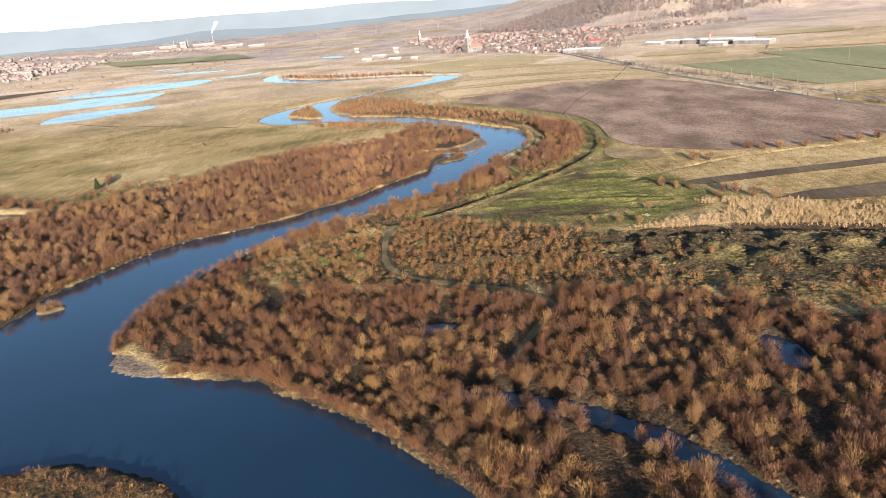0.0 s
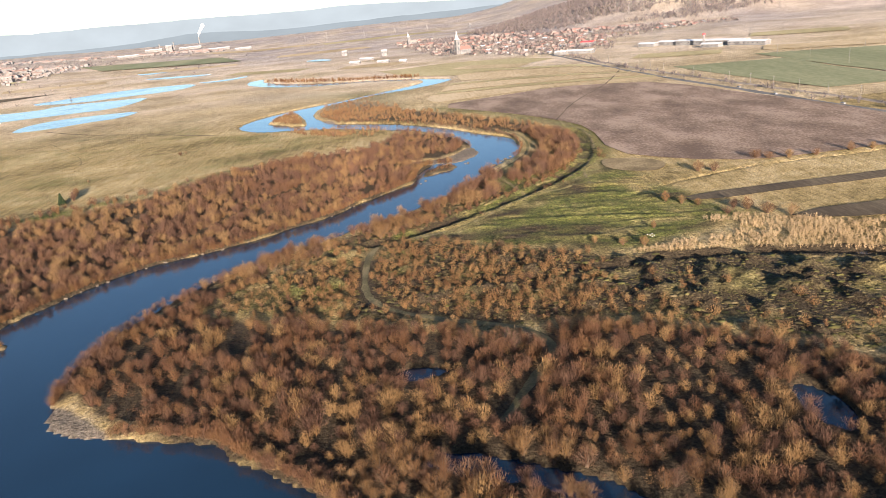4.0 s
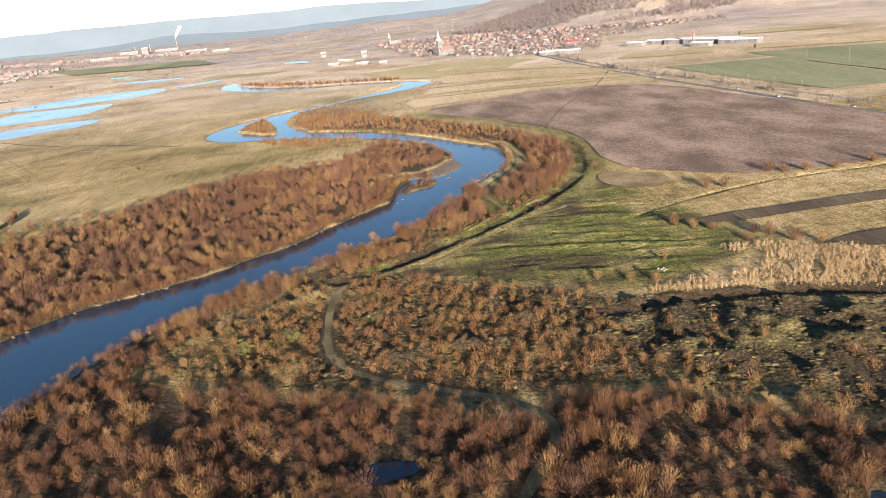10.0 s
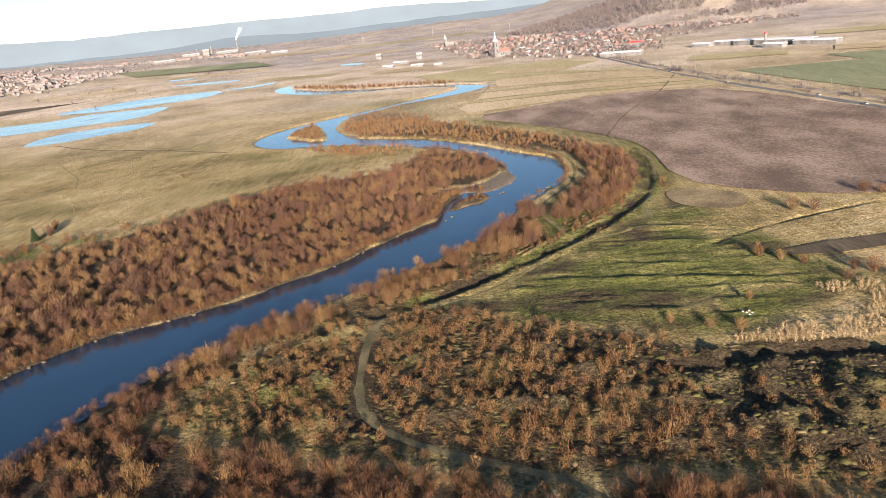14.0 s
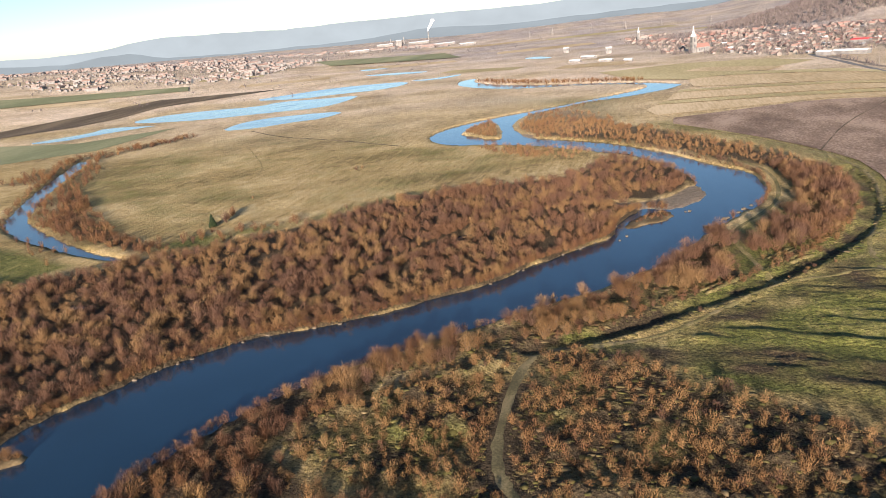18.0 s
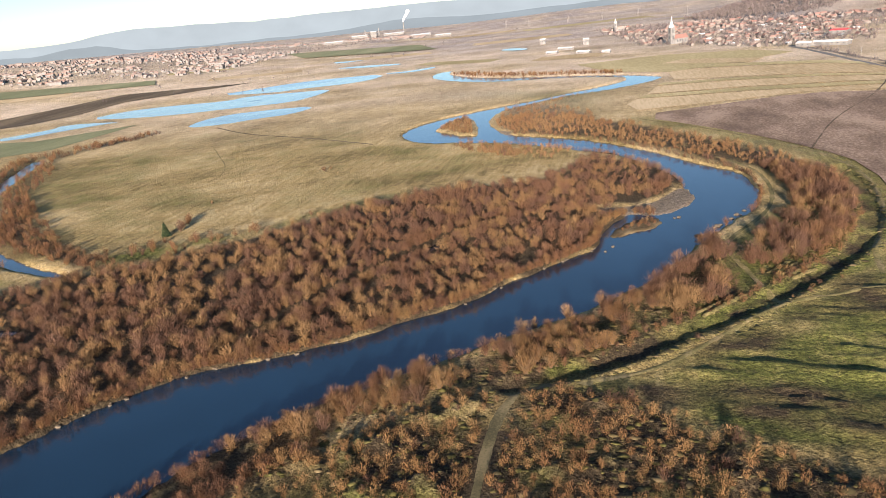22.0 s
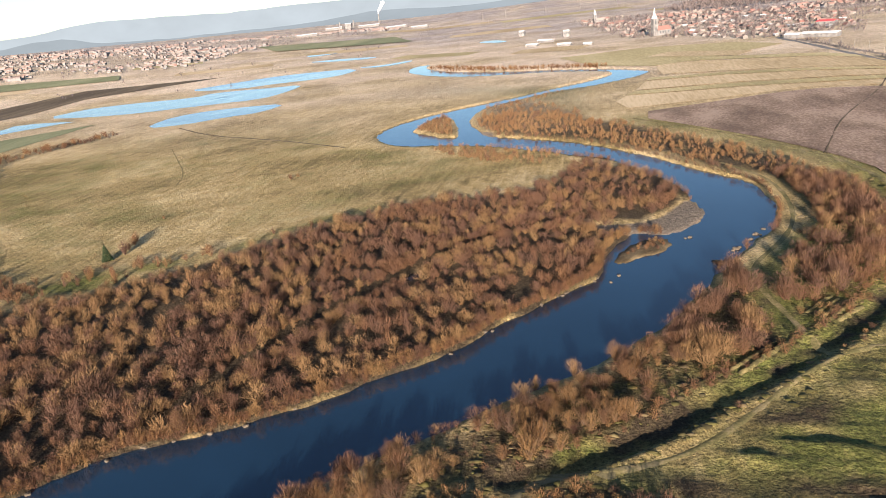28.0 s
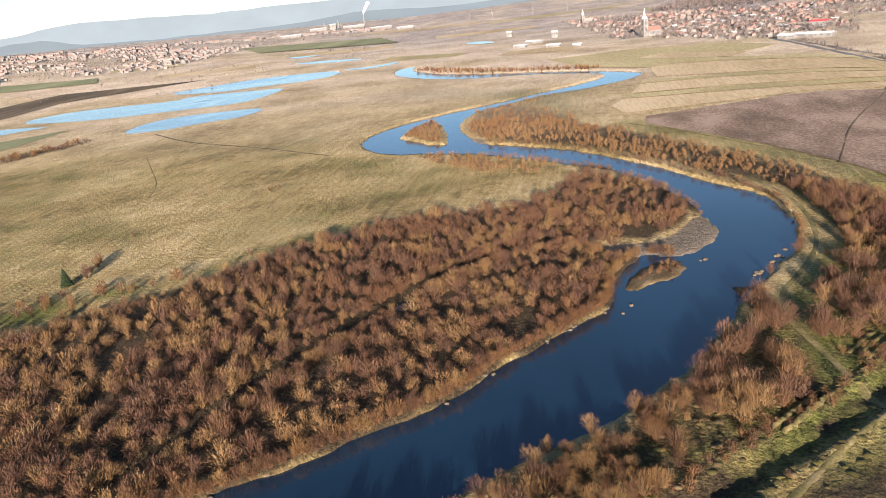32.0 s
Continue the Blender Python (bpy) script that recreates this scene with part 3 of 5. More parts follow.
def sheet(name, pts, lift, material, label, category, curve=0, kind="structure"):
    """A flat piece of land with an outline, lying on the ground."""
    if curve:
        pts = smoothed(pts, curve, True)
    far = min(p[1] for p in pts) > 900 or min(p[0] for p in pts) < -650
    bm = bmesh.new()
    f = bm.faces.new([bm.verts.new((x, y, 0)) for x, y in pts])
    f.normal_update()
    if f.normal.z < 0:
        f.normal_flip()
    bmesh.ops.triangulate(bm, faces=bm.faces[:])
    for _ in range(5 if far else 0):
        long_edges = [e for e in bm.edges if e.calc_length() > 40]
        if not long_edges:
            break
        bmesh.ops.subdivide_edges(bm, edges=long_edges, cuts=1)
        bmesh.ops.triangulate(bm, faces=bm.faces[:])
    for v in bm.verts:
        v.co.z = (float(land(v.co.x, v.co.y)) if far else 0.0) + lift
    m = bpy.data.meshes.new(name)
    bm.to_mesh(m)
    bm.free()
    m.materials.append(material)
    return tagged(new(name, m), label, category, kind=kind)


def ribbon(name, pts, width, lift, material, label, category, step=3.0):
    """A strip that follows a line over the ground: tracks and roads."""
    pts = smoothed(pts, 2)
    P = [Vector(pts[0])]
    for a, b in zip(pts, pts[1:]):
        a, b = Vector(a), Vector(b)
        k = max(1, int((b - a).length / step))
        P += [a.lerp(b, (i + 1) / k) for i in range(k)]
    rows = []
    for i, p in enumerate(P):
        d = (P[min(i + 1, len(P) - 1)] - P[max(i - 1, 0)]).normalized()
        n = Vector((-d.y, d.x))
        w = width * (1 + 0.16 * math.sin(i * 0.7) + 0.1 * math.sin(i * 1.9)) / 2
        rows.append([p + n * (w * s) for s in (-1, -0.33, 0.33, 1)])
    X = np.array([[q.x for q in r] for r in rows])
    Y = np.array([[q.y for q in r] for r in rows])
    Z = ground_height(X, Y) + lift
    Z[:, (0, 3)] -= lift + 0.1
    V = np.stack([X, Y, Z], -1).reshape(-1, 3)
    k = len(rows)
    I = np.arange(k * 4).reshape(k, 4)
    F = np.stack([I[:-1, :-1], I[:-1, 1:], I[1:, 1:], I[1:, :-1]], -1).reshape(-1, 4)
    m = raw_mesh(name, V, F[:, ::-1], material)
    m.polygons.foreach_set("use_smooth", np.ones(len(F), bool))
    return tagged(new(name, m), label, category, kind="structure")


sheet("ploughed_field", PLOUGH, 0.45, M_PLOUGH, "large brown ploughed field with coarse clods", "field", 1)
sheet("ploughed_patch", [(112, 470), (147, 446), (133, 417), (106, 437)], 0.35, M_WEEDS, "small oval patch of thin weedy soil", "field", 2)
sheet("crop_field", [(318, 927), (450, 903), (440, 790), (446, 705), (413, 651), (358, 652), (334, 791)], 0.5, M_CROP, "dark green winter crop field beyond the road", "field")
sheet("crop_field", [(446, 985), (660, 900), (600, 690), (452, 700), (446, 790)], 0.6, M_CROP, "large green crop field", "field")
sheet("dark_strip", [(124, 364), (147, 369), (180, 372), (221, 375), (300, 383), (300, 372), (212, 362), (176, 360), (144, 356), (127, 358)], 0.4, M_DARKSOIL, "long narrow strip of dark tilled soil", "field")
sheet("dark_strip", [(157, 321), (173, 327), (189, 328), (300, 335), (300, 305), (220, 306), (178, 311), (165, 315)], 0.4, M_DARKSOIL, "dark tilled plot beside the reeds", "field")
for k, (mtl, words, pts) in enumerate(((M_STUBBLE, "pale stubble field along the river", [(20, 812), (10, 850), (20, 880), (120, 878), (215, 862), (276, 838), (262, 826), (160, 850), (90, 830)]),
    (M_PASTURE, "strip of dull olive pasture", [(20, 884), (30, 905), (120, 906), (200, 892), (272, 868), (276, 845), (215, 868), (120, 884)]),
    (M_STUBBLE, "broad pale stubble strip", [(30, 910), (42, 965), (120, 962), (200, 940), (268, 905), (271, 874), (200, 898), (120, 912)]),
    (M_PASTURE, "narrow strip of olive pasture", [(42, 972), (48, 990), (130, 986), (205, 962), (264, 924), (267, 911), (200, 946), (120, 968)]),
    (M_STUBBLE, "pale stubble strip beyond the bend", [(60, 1070), (70, 1110), (150, 1085), (225, 1046), (258, 1000), (262, 932), (205, 970), (130, 993), (62, 1010)]),
    (M_PASTURE, "strip of dull green pasture by the road", [(70, 1116), (90, 1150), (160, 1120), (235, 1080), (254, 1040), (257, 1010), (225, 1053), (150, 1092)]))):
    sheet("strip_field", pts, 0.42 + 0.02 * k, mtl, words, "field")
sheet("pasture_field", [(-10, 1150), (60, 1090), (130, 1130), (225, 1215), (180, 1290), (60, 1330), (-60, 1290)], 0.6, M_PASTURE, "strip of dull green pasture", "field")
for i, pond in enumerate(([(-492, 914), (-507, 972), (-493, 1013), (-441, 1036), (-372, 1034), (-378, 972), (-417, 953), (-448, 922)],
    [(-770, 1094), (-764, 1165), (-700, 1190), (-590, 1196), (-586, 1240), (-498, 1238), (-435, 1245), (-428, 1170), (-440, 1102), (-521, 1084), (-602, 1061), (-683, 1064)],
    [(-677, 1305), (-624, 1363), (-574, 1410), (-511, 1441), (-402, 1438), (-410, 1315), (-497, 1299), (-556, 1265)],
    [(-805, 925), (-785, 966), (-756, 1002), (-775, 1048), (-662, 1034), (-686, 1014), (-722, 971), (-745, 923)],
    [(-598, 1653), (-539, 1675), (-443, 1660), (-436, 1622), (-518, 1614)], [(-426, 1447), (-363, 1462), (-331, 1512), (-325, 1464), (-363, 1420)], [(-676, 1846), (-622, 1871), (-581, 1860), (-631, 1774)])):
    sheet("pond_water", pond, 0.3 + 0.2 * (i > 3), M_POND, "pale blue shallow fish pond", "pond", 1)
ribbon("meadow_ditch", MEADOW_DITCH, 2.6, 0.3, M_DARKSOIL, "shallow dark ditch across the pasture", "ditch")
ribbon("meadow_path", [(-374, 777), (-330, 715), (-305, 680), (-290, 650), (-286, 637)], 1.0, 0.15, M_GRASSTRACK, "faint trodden path over the pasture", "track")
ribbon("meadow_track", TRACK[:9], 2.6, 0.1, M_GRASSTRACK, "grassy double-rut track across the meadow", "track")
ribbon("dirt_track", TRACK[7:], 4.0, 0.1, M_TRACK, "winding unpaved track through the scrub", "track")
ribbon("bank_track", BANK_TRACK, 2.8, 0.1, M_GRASSTRACK, "grassy dirt track on the river bank", "track")
ribbon("field_track", FIELD_TRACK, 3.0, 0.1, M_GRASSTRACK, "farm track round the edge of the ploughed field", "track")
ribbon("field_path", [(114, 622), (150, 720), (205, 815), (262, 960)], 2.2, 0.55, M_DARKSOIL, "narrow path across the ploughed field", "track")
ribbon("road", [(236, 1300), (246, 1200), (260, 970), (280, 812), (298, 705), (312, 610), (326, 530), (345, 400), (365, 200)], 8.0, 0.6, M_ASPHALT, "grey two-lane country road", "road", 12)
ribbon("railway_bed", [(250, 1260), (265, 1104), (286, 925), (306, 789), (330, 654), (345, 580), (370, 430), (400, 200)], 7.0, 0.7, M_GRAVEL, "gravel railway embankment beside the road", "railway", 12)

# ---- shrubs ----


def shrub_arrays(rng, h, r, stems, twigs, width, focus=0.05):
    """A bare willow shrub: stems fanning out from the foot, and a brush of fine twigs that run on outwards and upwards and end in a rounded, lobed crown. Arrays of triangles."""
    az = (np.arange(stems) + 0.7 * rng.random(stems)) * 6.283 / stems * 2.4
    lean = 0.1 + 0.72 * np.sqrt((np.arange(stems) + rng.random(stems)) / stems)
    top = h * (1.0 - 0.45 * lean ** 2) * (0.76 + 0.12 * rng.random(stems))
    tips = np.stack([np.cos(az) * lean * r, np.sin(az) * lean * r, top], 1)
    la, lb, ph = rng.random(3) * 6.283
    a = rng.random(twigs) * 6.283
    q = np.sqrt(rng.random(twigs))
    lobe = 0.90 + 0.10 * np.sin(2 * a + la) * q + 0.08 * np.sin(3 * a + lb) * q + 0.05 * np.sin(8 * a + ph + 6 * q)
    deep = 1 - 0.62 * rng.random(twigs) ** 1.7
    end = np.stack([np.cos(a) * q * r * lobe, np.sin(a) * q * r * lobe, h * lobe * (1.04 - 0.50 * q ** 2.4)], 1)
    end *= (deep * rng.uniform(0.93, 1.05, twigs))[:, None]
    d = end + np.array([0, 0, focus * h])
    d /= np.linalg.norm(d, axis=1)[:, None]
    d += rng.normal(0, 0.2, (twigs, 3))
    ln = h * (0.11 + 0.14 * rng.random(twigs))
    base = end - d * ln[:, None]
    base[:, 2] = np.maximum(base[:, 2], 0.01 * h)
    out = np.stack([np.cos(a) * (0.25 + q), np.sin(a) * (0.25 + q), np.full(twigs, 0.25)], 1) + rng.normal(0, 0.32, (twigs, 3))
    side = np.cross(d, out)
    side *= (h * width * (0.7 + 0.7 * rng.random(twigs)) / (np.linalg.norm(side, axis=1) + 1e-6) / 2)[:, None]
    tw = np.stack([base - side, base + side, end], 1)
    foot = rng.normal(0, 0.06 * r, (stems, 3)) * np.array([1, 1, 0])
    ss = np.cross(tips - foot, rng.normal(0, 1, (stems, 3)))
    ss *= (h * 0.009 / np.linalg.norm(ss, axis=1))[:, None]
    return np.concatenate([tw, np.stack([foot - ss, foot + ss, tips], 1)]), tips


def shrub_templates(seed, count, twigs, width, squat=1.0, focus=0.05):
    rng = np.random.default_rng(seed)
    return [shrub_arrays(rng, 1.0, 0.62 * squat * (0.8 + 0.4 * rng.random()), int(rng.integers(11, 17)), twigs, width, focus) for _ in range(count)]


def scatter(zones, spacing, seed, keep=1.0, margin=0.0):
    """Points on a jittered lattice inside outlines, clear of water, tracks and the old channel."""
    rng = np.random.default_rng(seed)
    out = []
    for z in zones:
        xs, ys = [p[0] for p in z], [p[1] for p in z]
        X, Y = np.meshgrid(np.arange(min(xs), max(xs), spacing), np.arange(min(ys), max(ys), spacing))
        X = X + rng.uniform(-0.48, 0.48, X.shape) * spacing
        Y = Y + rng.uniform(-0.48, 0.48, Y.shape) * spacing
        ok = (signed(z, X, Y) < -margin) & (rng.random(X.shape) < keep)
        out.append(np.stack([X[ok], Y[ok]], 1))
    P = np.concatenate(out)
    X, Y = P[:, 0], P[:, 1]
    ok = bank_distance(X, Y) > 0.15
    ok &= edge_distance(CURVES["old"], X, Y, False)[0] > 4.5
    for line, w in ((TRACK, 2.8), (BANK_TRACK, 3.4), (FIELD_TRACK, 4), (CURVES["ditch"], 4.2), (CURVES["rditch"], 3.0)):
        ok &= edge_distance(smoothed(line, 1), X, Y, False)[0] > w
    for b in GRAVEL_BARS:
        ok &= signed(b, X, Y) > 0.3
    return P[ok]


def joined(name, P, heights, templates, material, label, category, seed, spread=(0.85, 1.25)):
    """Many shrubs as one mesh of kind stuff."""
    rng = np.random.default_rng(seed)
    Z = np.where(P[:, 1] > 1150, land(P[:, 0], P[:, 1]), ground_height(P[:, 0], P[:, 1]))
    Vs, Ts = [], []
    pick = rng.integers(0, len(templates), len(P))
    for k, (tw, _) in enumerate(templates):
        w = np.where(pick == k)[0]
        if not len(w):
            continue
        a = rng.random(len(w)) * 6.283
        c, s = np.cos(a), np.sin(a)
        h = heights[w]
        wide = h * rng.uniform(*spread, len(w))
        T = tw.reshape(-1, 3)
        X = (T[None, :, 0] * c[:, None] - T[None, :, 1] * s[:, None]) * wide[:, None] + P[w, 0][:, None]
        Y = (T[None, :, 0] * s[:, None] + T[None, :, 1] * c[:, None]) * wide[:, None] + P[w, 1][:, None]
        ZZ = T[None, :, 2] * h[:, None] + Z[w][:, None] - 0.08
        Vs.append(np.stack([X, Y, ZZ], -1).reshape(-1, 3))
        patch = 0.5 + 0.34 * wobble(P[w, 0], P[w, 1], 26) + 0.22 * wobble(P[w, 0] + 90, P[w, 1], 9)
        Ts.append(np.repeat(np.clip(0.55 * patch + 0.45 * rng.random(len(w)), 0.0, 0.999), len(T)))
    V = np.concatenate(Vs)
    F = np.arange(len(V)).reshape(-1, 3)
    return tagged(new(name, raw_mesh(name, V, F, material, np.concatenate(Ts))), label, category, kind="stuff")


def split_near(P, boxes, count):
    """Parts the shrubs in a few stretches of the plan from the rest."""
    near = np.zeros(len(P), bool)
    for x0, y0, x1, y1 in boxes:
        near |= (P[:, 0] > x0) & (P[:, 0] < x1) & (P[:, 1] > y0) & (P[:, 1] < y1)
    near &= np.cumsum(near) <= count
    return P[near], P[~near]


def fringe(line, step, seed, back=1.2):
    """Points along a bank or ditch, set back to one side."""
    r2, out = np.random.default_rng(seed), []
    L = smoothed(line, 1)
    for (ax, ay), (bx, by) in zip(L, L[1:]):
        k = int(math.hypot(bx - ax, by - ay) / step) + 1
        for q in range(k):
            u = (q + r2.random()) / k
            nx_, ny_ = (by - ay), -(bx - ax)
            ll = math.hypot(nx_, ny_)
            off = -back * (0.6 + 0.9 * r2.random())
            out.append((ax + (bx - ax) * u + nx_ / ll * off, ay + (by - ay) * u + ny_ / ll * off))
    return np.array(out)


TPL = shrub_templates(11, 16, 360, 0.0150)
TPL_MID = shrub_templates(17, 14, 225, 0.0220)
TPL_FAR = shrub_templates(12, 10, 90, 0.039)
TPL_LOW = shrub_templates(13, 12, 140, 0.026, 1.1, 0.3)
TPL_FLOOR = shrub_templates(18, 8, 36, 0.05, 1.3)
TPL_TUFT = shrub_templates(15, 10, 14, 0.15, 1.9)
for _q in range(len(TPL_TUFT)):
    TPL_TUFT[_q] = (TPL_TUFT[_q][0][:18], TPL_TUFT[_q][1])
TPL_REED = shrub_templates(14, 8, 30, 0.06, 0.8)
rng = np.random.default_rng(3)
hollow = lambda P, k: P[wobble(P[:, 0], P[:, 1], 11) + 0.5 * wobble(P[:, 0], P[:, 1], 5) > k]
P_WEST = scatter([FOREST_WEST], 4.8, 21, 0.97)
P_SOUTH = scatter([FOREST_SOUTH], 4.2, 22, 0.95)
P_WEST, P_SOUTH = hollow(P_WEST, -0.74), hollow(P_SOUTH, -0.66)
P = np.concatenate([fringe(OLD_CHANNEL, 2.0, 128, 5.2), fringe(OLD_CHANNEL, 1.8, 129, -5.2)])
P = P[(bank_distance(P[:, 0], P[:, 1]) > 1.5) & (edge_distance(CURVES["old"], P[:, 0], P[:, 1], False)[0] > 3.9)]
P_WEST = np.concatenate([P_WEST, P])
P_STRIP = hollow(scatter([BANK_STRIP], 3.8, 23, 0.9), -0.22)
P_STRIP = np.concatenate([P_STRIP, hollow(scatter([CLUMP_EAST], 4.3, 20, 0.9), -0.55)])
tall = lambda P: np.maximum(4.2 + 3.2 * rng.random(len(P)) + 1.6 * wobble(P[:, 0], P[:, 1], 12) + 0.8 * wobble(P[:, 0], P[:, 1], 31), 1.6)
NEAR_A, P_SOUTH = split_near(P_SOUTH, [(-30, 138, 60, 176)], 175)
NEAR_B, P_STRIP = split_near(P_STRIP, [(-70, 315, 20, 400)], 135)
joined("west_shrubs", P_WEST, 0.86 * tall(P_WEST), TPL_MID, M_TWIG_RED, "dense thicket of leafless reddish-brown willow shrubs", "shrubs", 31, (0.95, 1.45))
joined("south_shrubs", P_SOUTH, 0.86 * tall(P_SOUTH), TPL, M_TWIG, "dense leafless golden-brown willow scrub", "shrubs", 32)
joined("bank_shrubs", P_STRIP, tall(P_STRIP) + 0.6, TPL, M_TWIG_RED, "leafless willow shrubs along the bank", "shrubs", 33)
P = np.concatenate([hollow(scatter([OUTER_BELT, MEADOW_SCRUB], 4.2, 24, 0.9), -0.5), hollow(scatter([MID_SCRUB], 5.0, 127, 0.75), 0.0), scatter([ISLAND_SCRUB], 3.0, 124, 0.95)])
joined("belt_shrubs", P, 2.4 + 2.8 * rng.random(len(P)) + 0.8 * wobble(P[:, 0], P[:, 1], 17), TPL_FAR, M_TWIG_RED, "belt of leafless shrubs on the outer bank", "shrubs", 34)
P = np.concatenate([scatter([WEST_SCRUB], 6.0, 25, 0.6), scatter([WEST_GROVE, WEST_BANK], 4.6, 125, 0.85), hollow(scatter([SCRUB_RIM], 5.0, 126, 0.6), -0.2)])
joined("channel_shrubs", P, 2.4 + 3.8 * rng.random(len(P)) + 2.5 * np.clip((-P[:, 0] - 330) / 60, 0, 1) * rng.random(len(P)), TPL_FAR, M_TWIG, "loose brown shrubs along the side channel", "shrubs", 35)
P = scatter([FAR_BELT, MID_BELT], 6.0, 26, 0.9)
joined("far_shrubs", P, (2 + 2 * rng.random(len(P))) * np.where(P[:, 1] > 1000, 1.8, 1.0), TPL_FAR, M_TWIG, "distant belt of leafless riverside shrubs", "shrubs", 36)
SCRUB_EDGE = [(-70, 268), (-28, 256), (5, 245), (23, 230), (43, 241), (71, 234), (94, 220), (117, 202), (117, 192), (94, 208), (71, 222), (43, 230), (22, 220), (5, 236), (-28, 247), (-62, 258)]
P = scatter([TUSSOCKS, SCRUB_EDGE], 3.3, 27, 0.8)
thick = wobble(P[:, 0], P[:, 1], 24) + 0.62 + 1.1 * np.exp(-((P[:, 0] - 12) ** 2 + (P[:, 1] - 285) ** 2) / 2600) + 0.8 * np.exp(-((P[:, 0] + 42) ** 2 + (P[:, 1] - 303) ** 2) / 900) - 1.5 * np.clip((P[:, 0] - 62) / 40, 0, 1) * np.clip((P[:, 1] - 215) / 25, 0, 1)
P = P[thick > rng.random(len(P)) * 0.9 - 0.35]
joined("scrub_shrubs", P, 1.5 + 2.9 * rng.random(len(P)) ** 1.1, TPL_LOW, M_TWIG, "scattered low reddish-brown bushes among tussocks", "shrubs", 37)
P = hollow(scatter([REED_BELT], 1.5, 28, 0.95), -0.55)
joined("reeds", P, 1.2 + 1.2 * rng.random(len(P)) + 1.4 * np.clip(wobble(P[:, 0], P[:, 1], 9), 0, 1), TPL_REED, M_REED, "pale straw-coloured reed belt", "reeds", 38)
P = scatter([TUSSOCKS], 1.8, 29, 0.8)
joined("grass_tussocks", P, 0.4 + 0.8 * rng.random(len(P)) ** 1.4, TPL_TUFT, M_GRASS, "uneven straw and olive grass tussocks", "grass", 39)
P = scatter([[(-40, 330), (40, 400), (100, 470), (130, 400), (150, 320), (60, 300), (-10, 320)], BANK_STRIP, CLUMP_EAST, [(-60, 440), (60, 400), (60, 470), (40, 480)]], 1.35, 30, 0.28)
joined("meadow_tufts", P, 0.25 + 0.5 * rng.random(len(P)) ** 2, TPL_TUFT, M_GRASS, "short dry tufts on the meadow", "grass", 40)
P = scatter([[(-290, 400), (-180, 500), (-60, 600), (-40, 640), (-110, 700), (-200, 760), (-330, 740), (-480, 700), (-380, 520)]], 2.8, 41, 0.42)
joined("pasture_tufts", P, 0.25 + 0.65 * rng.random(len(P)) ** 3, TPL_TUFT, M_GRASS, "dry grass tufts on the wide pasture", "grass", 42)


P = scatter([[(-330, 470), (-180, 500), (-60, 610), (-110, 700), (-200, 750), (-380, 860), (-480, 760), (-400, 580)]], 7.0, 141, 0.05)
joined("pasture_bushes", P, 0.8 + 1.3 * rng.random(len(P)), TPL_FAR, M_TWIG, "small scattered bushes on the wide pasture", "shrubs", 142)


def hummocks(P, seed):
    """Rounded grass hummocks, as one mesh of low domes."""
    r2 = np.random.default_rng(seed)
    n = 7
    ring = np.arange(n) * 6.283 / n
    base = [(math.cos(a), math.sin(a), -0.25) for a in ring] + [(0.72 * math.cos(a + 0.3), 0.72 * math.sin(a + 0.3), 0.55) for a in ring] + [(0, 0, 0.85)]
    B = np.array(base)
    F = [(i, (i + 1) % n, n + i) for i in range(n)] + [((i + 1) % n, n + (i + 1) % n, n + i) for i in range(n)] + [(n + i, n + (i + 1) % n, 2 * n) for i in range(n)]
    F = np.array(F)
    k = len(P)
    rad = 0.35 + 0.85 * r2.random(k) ** 2
    V = B[None] * np.stack([rad * r2.uniform(0.8, 1.5, k), rad * r2.uniform(0.7, 1.2, k), rad * r2.uniform(0.2, 0.45, k)], 1)[:, None, :]
    V = V * (1 + r2.normal(0, 0.3, V.shape))
    V[..., 0] += P[:, 0][:, None]
    V[..., 1] += P[:, 1][:, None]
    V[..., 2] += ground_height(P[:, 0], P[:, 1])[:, None]
    FF = (F[None] + (np.arange(k) * len(B))[:, None, None]).reshape(-1, 3)
    m = raw_mesh("grass_hummocks", V.reshape(-1, 3), FF, M_HUMMOCK, np.repeat(r2.random(k), len(B)))
    return tagged(new("grass_hummocks", m), "rounded hummocks of dead straw-coloured grass", "grass", kind="stuff")


M_HUMMOCK = twig_mat("hummock_grass", [(0.038, 0.031, 0.016), (0.058, 0.048, 0.020), (0.066, 0.060, 0.018), (0.09, 0.08, 0.025), (0.105, 0.08, 0.038), (0.15, 0.112, 0.06)])
P = scatter([TUSSOCKS], 1.9, 44, 0.62)
hummocks(np.concatenate([P, scatter([BANK_STRIP, [(-20, 340), (40, 385), (70, 440), (100, 500), (112, 500), (80, 425), (40, 370), (0, 340)]], 2.2, 45, 0.6), fringe(DITCH, 1.3, 48, 5.5), fringe(DITCH, 1.3, 49, -5.0)]), 46)
P = np.concatenate([scatter([FOREST_SOUTH], 2.7, 61, 0.3), scatter([BANK_STRIP, CLUMP_EAST], 2.8, 62, 0.5)])
joined("undergrowth", P, 0.9 + 1.1 * rng.random(len(P)), TPL_FLOOR, M_TWIG, "low brown undergrowth of twigs and dead stalks", "shrubs", 63, (1.1, 1.7))
P = scatter([FOREST_WEST], 3.3, 64, 0.18)
joined("forest_undergrowth", P, 0.9 + 1.1 * rng.random(len(P)), TPL_FLOOR, M_TWIG_RED, "low undergrowth below the willow thicket", "shrubs", 65, (1.1, 1.7))
